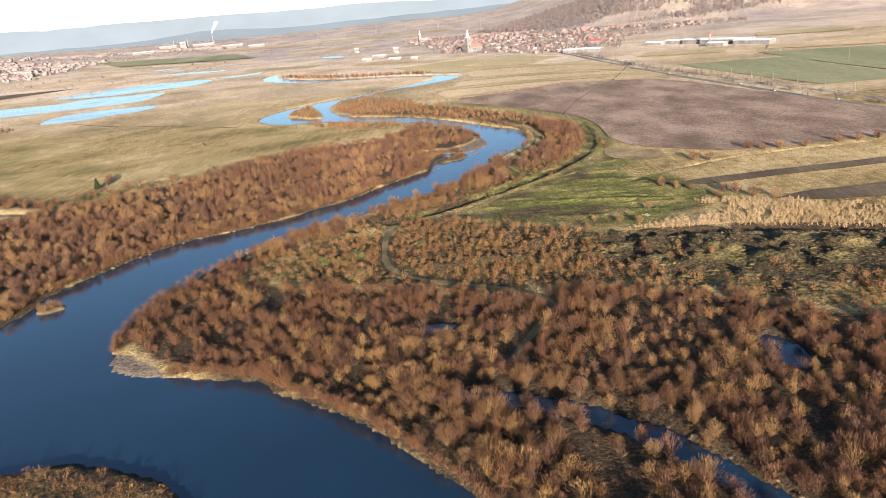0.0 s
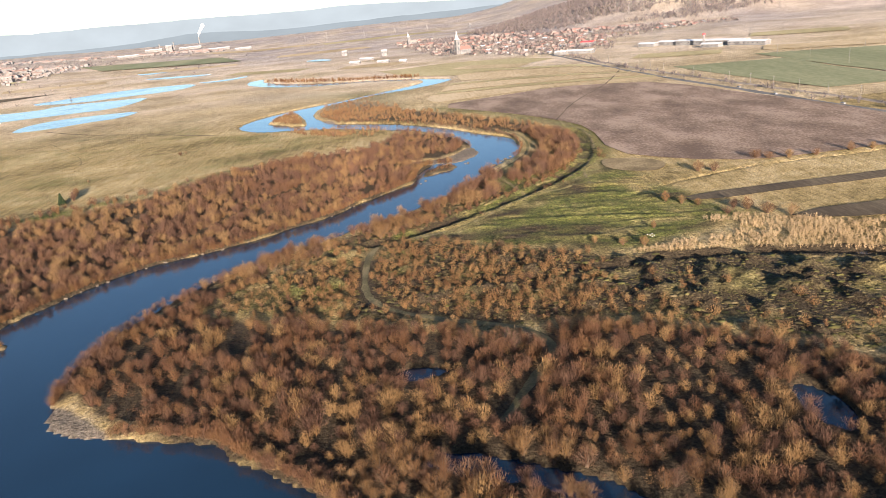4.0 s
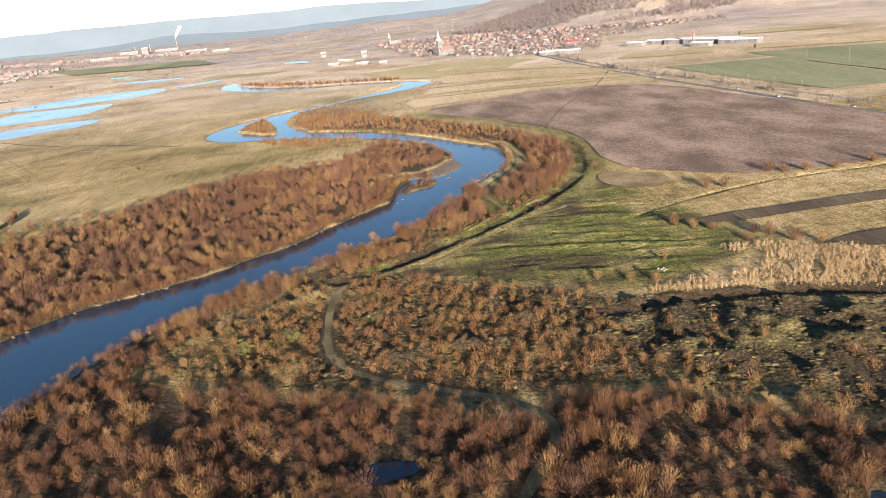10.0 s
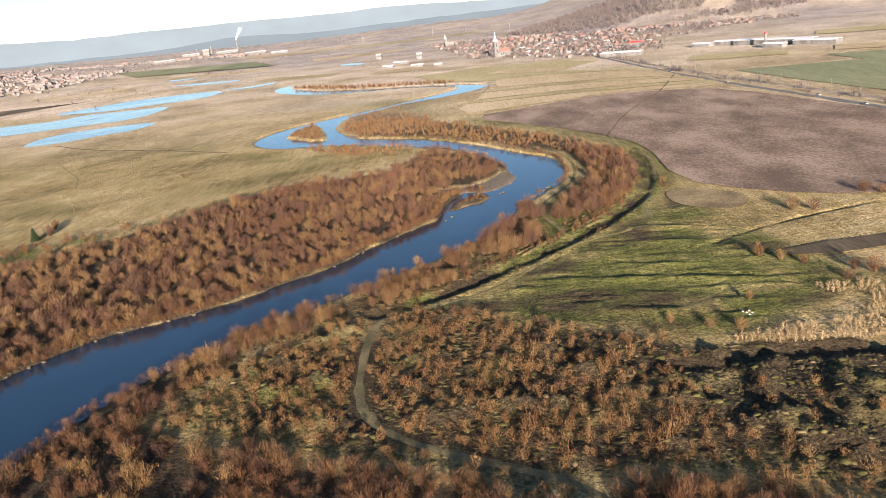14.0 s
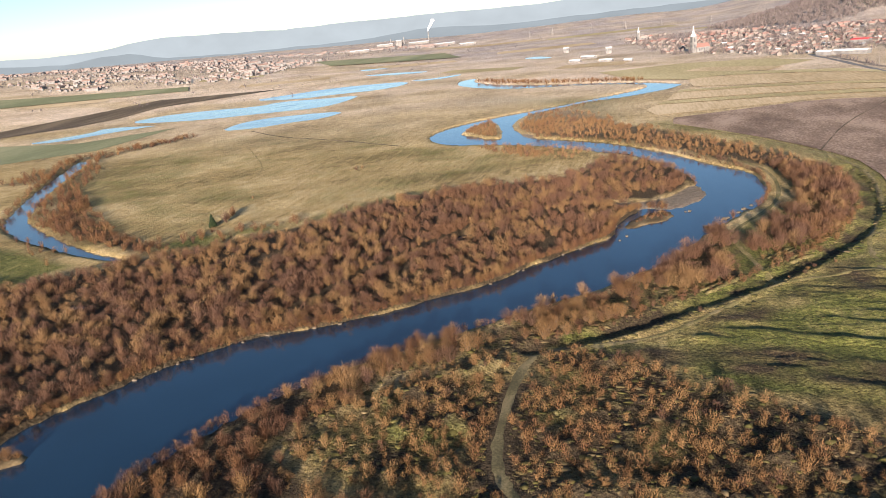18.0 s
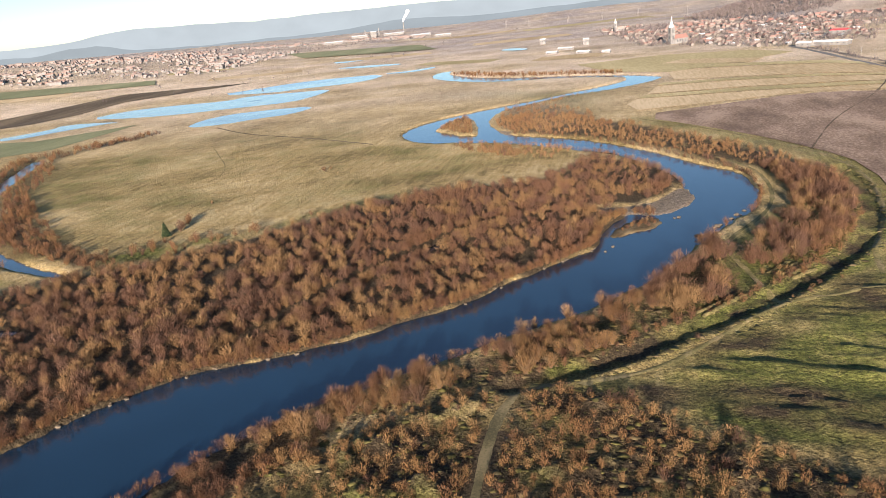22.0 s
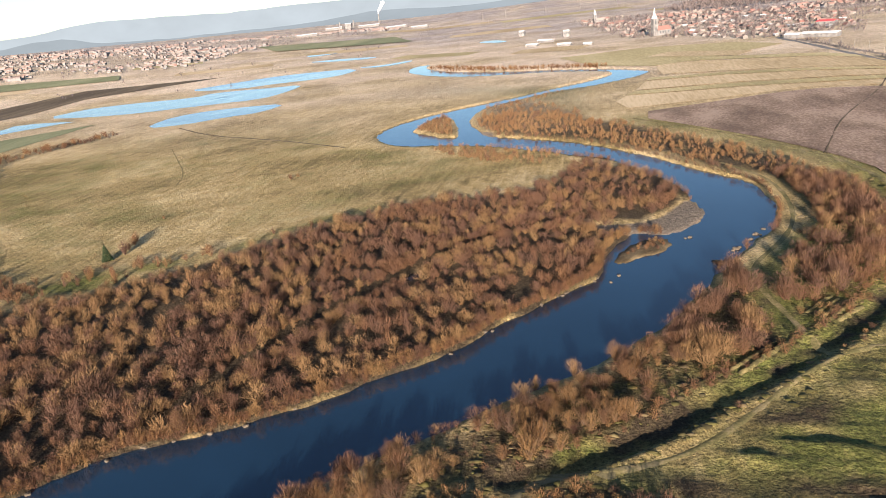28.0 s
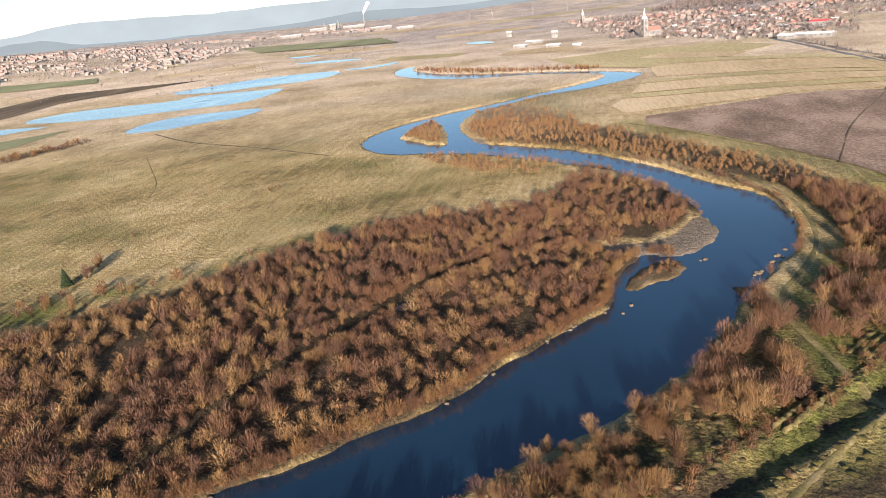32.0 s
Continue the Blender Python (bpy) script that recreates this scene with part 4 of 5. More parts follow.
P = hollow(scatter([[(-60, 325), (-10, 378), (45, 462), (70, 500), (115, 555), (122, 480), (95, 428), (60, 398), (10, 352), (-20, 338)]], 3.6, 66, 0.6), -0.1)
joined("strip_bushes", P, 1.2 + 2.0 * rng.random(len(P)), TPL_LOW, M_TWIG, "low brown bushes between the bank and the ditch", "shrubs", 67)
P = fringe(NORTH_BANK[4:24], 2.3, 57, 1.8)
P = P[bank_distance(P[:, 0], P[:, 1]) > 0.1]
joined("north_bank_shrubs", P, 2.8 + 2.8 * rng.random(len(P)), TPL_MID, M_TWIG, "golden sunlit willow shrubs on the edge of the bank", "shrubs", 58, (0.8, 1.2))
P = np.concatenate([fringe(NORTH_BANK[5:20], 1.7, 51, 0.9), fringe(SOUTH_BANK[35:45], 2.2, 52), fringe(SOUTH_BANK[42:52], 1.5, 59, 1.6), fringe(SOUTH_BANK[46:56], 1.9, 53), fringe(DITCH, 4.5, 56, 5.2), fringe(NORTH_BANK[23:34], 5, 54), fringe(SOUTH_BANK[18:28], 5, 55)])
P = P[(bank_distance(P[:, 0], P[:, 1]) > -0.3) & (np.minimum.reduce([signed(b, P[:, 0], P[:, 1]) for b in GRAVEL_BARS]) > 0.5)]
joined("bank_fringe", P, 2.0 + 2.6 * rng.random(len(P)), TPL_LOW, M_TWIG, "golden fringe of twigs and dead stalks on the bank", "shrubs", 43)


# ---- the nearest shrubs, one by one ----
def part(name, me_or_bm, material, parent, label=""):
    if isinstance(me_or_bm, bmesh.types.BMesh):
        m = bpy.data.meshes.new(name)
        me_or_bm.to_mesh(m)
        me_or_bm.free()
        m.materials.append(material)
    else:
        m = me_or_bm
    ob = new(name, m)
    ob.parent = parent
    if label:
        ob["label"] = label
    return ob


def stem_mesh(tips, seed):
    """Tapered three-sided stems from the foot to each tip, bowed a little."""
    r2, V, F = np.random.default_rng(seed), [], []
    for tip in tips:
        foot = Vector((r2.normal(0, 0.04), r2.normal(0, 0.04), 0))
        tip = Vector(tip)
        mid = foot.lerp(tip, 0.5) - Vector((tip.x, tip.y, 0)) * 0.12
        o = len(V)
        for c, rad in ((foot, 0.016), (mid, 0.010), (tip, 0.003)):
            for q in range(3):
                V.append((c.x + rad * math.cos(q * 2.094), c.y + rad * math.sin(q * 2.094), c.z))
        for lev in (0, 3):
            for q in range(3):
                p = (q + 1) % 3
                F.append((o + lev + q, o + lev + p, o + lev + 3 + p, o + lev + 3 + q))
    return V, F


def willow_shrub(seed, label):
    """One shrub a metre high, to be scaled: stems and a crown of twigs."""
    tw, tips = shrub_templates(seed, 1, 560, 0.0115)[0]
    root = new("willow_shrub")
    for i, tip in enumerate(tips):
        V, F = stem_mesh([tip], seed * 20 + i)
        mesh_from("stem", V, F, M_STEM, root)
    me_c = raw_mesh("crown", tw.reshape(-1, 3), np.arange(len(tw) * 3).reshape(-1, 3), M_TWIG, np.zeros(len(tw) * 3))
    part("crown", me_c, M_TWIG, root)
    return tagged(root, label, "shrub", "riverside willow shrubs")


LOOKS = ("bushy leafless willow shrub with fine golden-brown twigs", "slender leafless willow shrub with upright brown twigs", "broad bare willow shrub beside the river", "bare reddish-brown willow shrub with a loose crown")
masters = [willow_shrub(100 + i, LOOKS[i % 4]) for i in range(8)]
for group in (NEAR_A, NEAR_B):
    Z = ground_height(group[:, 0], group[:, 1])
    H = 0.9 * tall(group)
    for i, ((x, y), z, h) in enumerate(zip(group, Z, H)):
        ob = copy_thing(masters[int(rng.integers(0, 8))], Matrix.Identity(4))
        w = h * rng.uniform(0.85, 1.2)
        ob.matrix_basis = Matrix.LocRotScale((x, y, z - 0.06), Euler((0, 0, rng.random() * 6.28)), (w, w, h))
for m_ in masters:
    for o in (*m_.children, m_):
        bpy.data.objects.remove(o)


# ---- the far land: fields, village, town, hills ----
sheet("dark_field", [(-1018, 1066), (-990, 1150), (-962, 1239), (-930, 1399), (-810, 1440), (-689, 1475), (-779, 1367), (-850, 1288), (-850, 1176), (-869, 1090), (-954, 1005)], 0.6, M_DARKSOIL, "long dark ploughed field beyond the ponds", "field")
sheet("crop_field", [(-866, 923), (-690, 898), (-606, 988), (-602, 931), (-600, 823), (-689, 756), (-900, 800)], 0.35, M_CROP, "olive-green winter crop field by the channel", "field")
sheet("crop_field", [(-1448, 1482), (-1264, 1545), (-1018, 1632), (-960, 1545), (-1137, 1449), (-1304, 1343)], 1.2, M_CROP, "pale green field before the town", "field")
sheet("crop_field", [(-984, 2254), (-582, 2328), (-464, 2061), (-831, 2033)], 2.0, M_CROP, "pale green field in the distance", "field")
for k, (x, y, w, d, turn, mtl) in enumerate(((-1150, 1400, 160, 60, 30, M_STUBBLE), (-760, 1620, 200, 60, 20, M_STUBBLE), (-560, 1900, 240, 80, 12, M_STUBBLE), (-1000, 1800, 160, 60, 25, M_PASTURE), (-300, 1560, 180, 60, -25, M_PASTURE), (-250, 2150, 260, 110, 8, M_STUBBLE), (120, 1180, 120, 50, -40, M_STUBBLE), (380, 1080, 120, 60, -30, M_PASTURE), (560, 1010, 160, 60, -30, M_STUBBLE), (-80, 1450, 120, 70, -15, M_STUBBLE), (250, 2420, 220, 60, 10, M_PASTURE), (-100, 2700, 420, 120, 10, M_PASTURE), (-520, 2700, 360, 110, 12, M_STUBBLE), (650, 1260, 150, 80, -30, M_PASTURE))):
    c, s = math.cos(radians(turn)), math.sin(radians(turn))
    box = [(-w / 2, -d / 2), (-w / 6, -d / 2 - d * 0.07), (w / 2, -d * 0.42), (w * 0.47, d / 2), (0, d * 0.55), (-w * 0.52, d * 0.44)]
    sheet("far_field", [(x + a * c - b * s, y + a * s + b * c) for a, b in box], 0.5 + 0.04 * k, mtl, "distant strip of farmland", "field")

M_WALL = plain("house_plaster", (0.11, 0.10, 0.09), (0.22, 0.20, 0.18), 0.3)
M_WHITE = plain("white_render", (0.10, 0.098, 0.096), (0.21, 0.206, 0.20), 0.2)


def roof_mat(name, cols):
    n = Nodes(name)
    r = n.add("ShaderNodeObjectInfo").outputs["Random"]
    i = n.add("ShaderNodeNewGeometry").outputs["Random Per Island"]
    f = n.maths("FRACT", n.maths("ADD", r, i))
    v = n.noise(n.pos(False), 0.8, 4)
    c = n.mix(n.maths("MULTIPLY", v, 0.5), n.ramp(f, [(k / (len(cols) - 1), q) for k, q in enumerate(cols)]), (0.2, 0.1, 0.07))
    n.bump(v, 0.3, 0.05)
    return n.done(c, 0.8)


M_ROOF = roof_mat("clay_roof", [(0.19, 0.13, 0.115), (0.24, 0.15, 0.13), (0.18, 0.14, 0.13), (0.26, 0.13, 0.11), (0.22, 0.2, 0.185), (0.28, 0.25, 0.23)])
M_METALROOF = plain("pale_metal_roof", (0.55, 0.565, 0.57), (0.72, 0.73, 0.73), 0.1, 0.45)
M_REDPAINT = plain("red_paint", (0.5, 0.06, 0.07), (0.6, 0.09, 0.09), 0.4, 0.5)
M_FARTREE = twig_mat("far_tree_twigs", [(0.085, 0.071, 0.074), (0.105, 0.087, 0.086), (0.13, 0.107, 0.10), (0.095, 0.079, 0.081)])
M_CONIFER = twig_mat("conifer_needles", [(0.018, 0.032, 0.014), (0.03, 0.05, 0.02), (0.045, 0.06, 0.028)])
M_GLASS_DARK = plain("window_glass", (0.03, 0.035, 0.04), (0.06, 0.07, 0.08), 1.0, 0.15)


def gable(w, d, h, rise, over=0.4, thick=0.25):
    """Walls with gables, and a roof of two slabs, as vertex and face lists."""
    x, y = w / 2, d / 2
    wv = [(-x, -y, -0.5), (x, -y, -0.5), (x, y, -0.5), (-x, y, -0.5), (-x, -y, h), (x, -y, h), (x, y, h), (-x, y, h), (-x, 0, h + rise), (x, 0, h + rise)]
    wf = [(0, 1, 5, 4), (2, 3, 7, 6), (1, 2, 6, 9, 5), (3, 0, 4, 8, 7)]
    sl = rise / y
    rv, rf = [], []
    for sg in (-1, 1):
        o = len(rv)
        ye, ze = sg * (y + over), h - over * sl
        for zz in (0.02, thick):
            rv += [(-x - over, 0, h + rise + zz), (x + over, 0, h + rise + zz), (x + over, ye, ze + zz), (-x - over, ye, ze + zz)]
        rf += [tuple(o + q for q in f) for f in ((0, 1, 2, 3), (4, 5, 6, 7), (3, 2, 6, 7), (0, 3, 7, 4), (1, 2, 6, 5))]
    return wv, wf, rv, rf


def house(w, d, h, rise, label, roof=None, wall=None):
    root = new("house")
    wv, wf, rv, rf = gable(w, d, h, rise)
    wall_ob = mesh_from("wall", wv, wf, wall or M_WALL, root)
    roof_ob = mesh_from("roof", rv, rf, roof or M_ROOF, root)
    cv = [(w * 0.22 + a * 0.35, b * 0.35 + d * 0.12, z) for z in (h + rise * 0.4, h + rise + 0.9) for a, b in ((-1, -1), (1, -1), (1, 1), (-1, 1))]
    mesh_from("chimney", cv, [(0, 1, 5, 4), (1, 2, 6, 5), (2, 3, 7, 6), (3, 0, 4, 7), (4, 5, 6, 7)], M_ROOF, root)
    for k in (-1, 1):
        wx = k * w * 0.24
        mesh_from("window", [(wx - 0.6, -d / 2 - 0.04, 1.0), (wx + 0.6, -d / 2 - 0.04, 1.0), (wx + 0.6, -d / 2 - 0.04, 2.3), (wx - 0.6, -d / 2 - 0.04, 2.3)], [(0, 1, 2, 3)], M_GLASS_DARK, root)
    return tagged(root, label, "house", "village houses")


VILLAGE = [(-60, 2200), (0, 1880), (45, 1560), (110, 1470), (144, 1440), (198, 1330), (265, 1290), (330, 1285), (400, 1500), (560, 1690), (740, 1720), (770, 1790), (580, 1910), (390, 2020), (210, 2130), (60, 2250)]
r3 = np.random.default_rng(77)
kinds = [house(9, 7, 2.9, 2.6, "small plastered village house with a red tiled roof"), house(12, 7.5, 3.2, 2.8, "long plastered farmhouse with a clay-tile roof"), house(9, 8, 4.8, 2.6, "two-storey white house with a red roof"), house(15, 7, 3.0, 2.2, "barn with a faded brick-red roof"), house(14, 8, 3.4, 1.6, "pale hall with a light sheet-metal roof", M_METALROOF, M_WHITE)]
spots = []
xs, ys = np.meshgrid(np.arange(-80, 800, 20), np.arange(1270, 2280, 28))
for x, y in zip(xs.ravel() + r3.uniform(-8, 8, xs.size), ys.ravel() + r3.uniform(-7, 7, xs.size)):
    if signed(VILLAGE, np.array(x), np.array(y)) < 0 and wobble(x, y, 90) > -0.15 and not (60 < x < 130 and 1490 < y < 1570):
        spots.append((x, y))
spots.sort(key=lambda p: p[1])
stuffV, stuffF, roofV, roofF = [], [], [], []
for i, (x, y) in enumerate(spots):
    z = float(land(x, y))
    turn = r3.choice([12, 18, 105, 98]) + r3.normal(0, 7)
    if i < 290:
        k = int(r3.choice(5, p=[0.36, 0.26, 0.16, 0.12, 0.10]))
        copy_thing(kinds[k], pose(x, y, z, 0, 0, turn) @ Matrix.Scale(r3.uniform(0.6, 0.82), 4))
    else:
        wv, wf, rv, rf = gable(r3.uniform(7, 13), r3.uniform(6, 8), r3.uniform(2.6, 4.4), r3.uniform(2.0, 3.0))
        m4 = pose(x, y, z, 0, 0, turn)
        o, o2 = len(stuffV), len(roofV)
        stuffV += [tuple(m4 @ Vector(v)) for v in wv]
        stuffF += [tuple(o + q for q in f) for f in wf]
        roofV += [tuple(m4 @ Vector(v)) for v in rv]
        roofF += [tuple(o2 + q for q in f) for f in rf]
for kd in kinds:
    for o in (*kd.children, kd):
        bpy.data.objects.remove(o)
tagged(mesh_from("village_walls", stuffV, stuffF, M_WALL), "plastered walls of the far village houses", "houses", kind="stuff")
tagged(mesh_from("village_roofs", roofV, roofF, M_ROOF), "red tiled roofs of the far village houses", "roofs", kind="stuff")


def lathe(bm, rings, sides=8, cx=0.0, cy=0.0, square=False):
    """Stacks rings of (radius, z) into a closed body."""
    off = math.pi / 4 if square else 0
    n = 4 if square else sides
    loops = [[bm.verts.new((cx + r * math.cos(off + 2 * math.pi * i / n), cy + r * math.sin(off + 2 * math.pi * i / n), z)) for i in range(n)] for r, z in rings]
    for a, b in zip(loops, loops[1:]):
        for i in range(n):
            bm.faces.new((a[i], a[(i + 1) % n], b[(i + 1) % n], b[i]))
    bm.faces.new(loops[-1])
    return bm


def church(name, x, y, k, turn, label):
    """White church: a square tower with louvres and a spire, and a nave under a red roof."""
    z = float(land(x, y))
    root = new(name)
    root.matrix_basis = Matrix.Translation((x, y, z)) @ pose(0, 0, 0, 0, 0, turn) @ Matrix.Scale(k, 4)
    part("tower", lathe(bmesh.new(), [(6.4, -1), (6.4, 10), (6.0, 10.4), (6.0, 27), (6.6, 27.3), (6.6, 28.2), (5.2, 28.6)], square=True), M_WHITE, root)
    part("spire", lathe(bmesh.new(), [(5.3, 28.4), (3.6, 31.5), (2.0, 33.5), (2.0, 36), (1.3, 37), (0.25, 46)]), M_METALROOF, root, "pale metal-clad spire")
    wv, wf, rv, rf = gable(26, 13, 9, 6)
    sh = lambda vs: [(a + 16, b, c) for a, b, c in vs]
    mesh_from("nave", sh(wv), wf, M_WHITE, root)
    mesh_from("roof", sh(rv), rf, M_ROOF, root, "red tiled nave roof")
    for q in range(4):
        a = q * math.pi / 2
        for zz, hh in ((19, 6), (9, 4)):
            c, s = math.cos(a), math.sin(a)
            d = 4.30 if zz > 10 else 4.60
            V = [(c * d - s * u, s * d + c * u, v) for u, v in ((-0.9, zz), (0.9, zz), (0.9, zz + hh), (0, zz + hh + 0.9), (-0.9, zz + hh))]
            mesh_from("window", V, [(0, 1, 2, 3, 4)], M_GLASS_DARK, root, "arched louvred opening")
    for u in (-8, -3, 2, 7):
        V = [(16 + u + a, -6.55, b) for a, b in ((-0.8, 3), (0.8, 3), (0.8, 7), (-0.8, 7))]
        mesh_from("window", V, [(0, 1, 2, 3)], M_GLASS_DARK, root)
    return tagged(root, label, "church")


church("church", 91, 1535, 1.0, 30, "tall white church tower with a spire and red-roofed nave")
church("small_church", -9, 2107, 0.72, 10, "small white church with a pointed spire")


def hall(name, x, y, w, d, h, turn, label, roof=None, rise=1.6):
    z = float(land(x, y))
    root = new(name)
    root.matrix_basis = pose(x, y, z, 0, 0, turn)
    wv, wf, rv, rf = gable(w, d, h, rise, 0.5, 0.3)
    mesh_from("wall", wv, wf, M_WHITE, root)
    mesh_from("roof", rv, rf, roof or M_METALROOF, root)
    n = max(3, int(w / 7))
    for i in range(n):
        u = -w / 2 + (i + 0.5) * w / n
        mesh_from("window", [(u - 0.8, -d / 2 - 0.05, h * 0.55), (u + 0.8, -d / 2 - 0.05, h * 0.55), (u + 0.8, -d / 2 - 0.05, h * 0.75), (u - 0.8, -d / 2 - 0.05, h * 0.75)], [(0, 1, 2, 3)], M_GLASS_DARK, root)
    return tagged(root, label, "hall", "factory halls")


for x, y, w, d, h, turn in ((470, 1185, 120, 18, 7, -56), (500, 1120, 60, 16, 6, -56), (430, 1250, 44, 16, 6, -50), (452, 1140, 30, 12, 5, -56), (395, 1265, 30, 14, 5, -50), (280, 1262, 46, 14, 5, -40), (250, 1275, 20, 12, 5, -40)):
    hall("industrial_hall", x, y, w, d, h, turn, "long low white industrial hall with a pale roof")
hall("red_hall", 330, 1420, 26, 14, 7, -40, "hall with a bright red front and pale roof", M_REDPAINT)
for x, y, w, d, h, turn in ((-169, 1881, 12, 10, 11, 0), (-65, 1724, 12, 10, 12, 0), (-120, 1560, 22, 9, 3.5, -20), (-60, 1510, 24, 9, 3.5, -20), (-100, 1630, 34, 8, 4, -35), (-20, 1470, 14, 9, 3.5, -10)):
    hall("concrete_works", x, y, w, d, h, turn, "pale concrete works building near the gravel pits")
sheet("pond_water", [(-262, 1790), (-230, 1830), (-180, 1745), (-205, 1725)], 1.2, M_POND, "small bright blue gravel-pit pond", "pond", 1)


def water_tower(x, y):
    z = float(land(x, y))
    root = new("water_tower")
    root.matrix_basis = pose(x, y, z)
    part("shaft", lathe(bmesh.new(), [(1.7, -1), (1.5, 17)], 12), M_WHITE, root)
    part("tank", lathe(bmesh.new(), [(1.6, 17), (2.4, 17.6), (2.4, 19.2), (0.4, 20.0)], 12), M_REDPAINT, root, "red painted tank on top")
    return tagged(root, "white water tower with a red top beside the halls", "water tower")


water_tower(450, 1166)

# the town far on the west side
TOWN = [(-1800, 1800), (-1633, 1775), (-1367, 1614), (-1209, 1634), (-1084, 1708), (-934, 1747), (-959, 2160), (-933, 2460), (-821, 2608), (-704, 2785), (-720, 3000), (-824, 3059), (-1099, 2876), (-1422, 2831), (-1577, 2664), (-1904, 2586), (-2296, 2576), (-2350, 2300)]
r4 = np.random.default_rng(78)
bv, bf, tv, tf = [], [], [], []
n = 0
while n < 1400:
    x, y = r4.uniform(-2350, -700), r4.uniform(1610, 3060)
    if signed(TOWN, np.array(x), np.array(y)) > 0 or wobble(x, y, 150) < -0.25:
        continue
    n += 1
    z = float(land(x, y))
    big = r4.random() < 0.08
    w, d, h = (r4.uniform(14, 30), r4.uniform(8, 11), r4.uniform(4, 8)) if big else (r4.uniform(5.5, 9), r4.uniform(5, 7), r4.uniform(2.2, 3.6))
    wv, wf, rv, rf = gable(w, d, h, r4.uniform(1.2, 3.5), 0.5, 0.4)
    m4 = pose(x, y, z, 0, 0, r4.choice([20, 110]) + r4.normal(0, 12))
    o, o2 = len(bv), len(tv)
    bv += [tuple(m4 @ Vector(v)) for v in wv]
    bf += [tuple(o + q for q in f) for f in wf]
    tv += [tuple(m4 @ Vector(v)) for v in rv]
    tf += [tuple(o2 + q for q in f) for f in rf]
tagged(mesh_from("town_walls", bv, bf, M_WHITE), "white and cream blocks of the distant town", "town", kind="stuff")
tagged(mesh_from("town_roofs", tv, tf, roof_mat("town_roofing", [(0.19, 0.13, 0.11), (0.25, 0.235, 0.22), (0.21, 0.15, 0.13), (0.30, 0.29, 0.28)])), "mixed roofs of the distant town", "roofs", kind="stuff")
for x, y, w, d, h, turn in ((-1029, 3235, 26, 20, 22, 10), (-969, 3330, 90, 24, 8, 15), (-1100, 3250, 70, 24, 9, 15), (-760, 3000, 80, 20, 7, 15), (-1012, 2717, 70, 20, 7, 20), (-640, 2880, 60, 16, 6, 20)):
    hall("chemical_plant", x, y, w, d, h, turn, "white factory block on the horizon", rise=2.0)


def chimney(x, y, h):
    z = float(land(x, y))
    b = lathe(bmesh.new(), [(3.4, -1), (2.2, h)], 10)
    m = bpy.data.meshes.new("factory_chimney")
    b.to_mesh(m)
    b.free()
    m.materials.append(M_WHITE)
    ob = tagged(new("factory_chimney", m), "slender pale factory chimney", "chimney", "factory chimneys")
    ob.location = (x, y, z)
    return ob


for x, y, h in ((-1000, 3600, 44), (-1060, 3400, 32), (-1090, 3300, 28)):
    chimney(x, y, h)

# woods on the hill, trees in the village and along the road
TPL_WOOD = shrub_templates(16, 8, 22, 0.14, 0.9)
r5 = np.random.default_rng(79)
WOODS = [(150, 2260), (300, 2150), (480, 2060), (700, 1960), (860, 1960), (1150, 1960), (1500, 1960), (1650, 2700), (900, 3050), (500, 2950), (260, 2560)]
hp = scatter([WOODS], 15.5, 80, 0.95)
hp = hp[wobble(hp[:, 0], hp[:, 1], 150) + 0.3 * wobble(hp[:, 0], hp[:, 1], 60) > -0.45 + 0.35 * (hp[:, 0] > 1000)]
joined("hill_woods", hp, 11 + 6 * r5.random(len(hp)), TPL_WOOD, M_FARTREE, "bare grey-brown woods on the hill", "woods", 61)
vp = np.array([p for p in zip(r5.uniform(-60, 760, 2600), r5.uniform(1290, 2200, 2600)) if signed(VILLAGE, np.array(p[0]), np.array(p[1])) < 10])
joined("village_trees", vp, 5 + 5 * r5.random(len(vp)), TPL_WOOD, M_FARTREE, "bare garden trees among the houses", "trees", 62)
rp = np.concatenate([np.stack([np.interp(t_, [480, 705, 970, 1230], [345, 304, 265, 245]) + r5.normal(9, 5, len(t_)), t_], 1) for t_ in (r5.uniform(480, 1240, 90),)])
joined("road_trees", rp, 3 + 5 * r5.random(len(rp)), TPL_FAR, M_FARTREE, "bare trees and bushes along the road", "trees", 63)
tp = np.stack([r5.uniform(-2600, -300, 700), r5.uniform(1300, 3200, 700)], 1)
tp = tp[(wobble(tp[:, 0], tp[:, 1], 130) > 0.25) & (signed([(-620, 1200), (-600, 1440), (-300, 1540), (-300, 1400), (-420, 1200)], tp[:, 0], tp[:, 1]) > 0)]
tt = np.stack([r5.uniform(-2350, -700, 2600), r5.uniform(1610, 3060, 2600)], 1)
tt = tt[signed(TOWN, tt[:, 0], tt[:, 1]) < 30][:1500]
joined("town_trees", tt, 4 + 4 * r5.random(len(tt)), TPL_WOOD, M_FARTREE, "bare trees among the houses of the town", "trees", 66)
joined("plain_trees", tp, 4 + 5 * r5.random(len(tp)), TPL_WOOD, M_FARTREE, "scattered bare trees and hedges on the plain", "trees", 64)


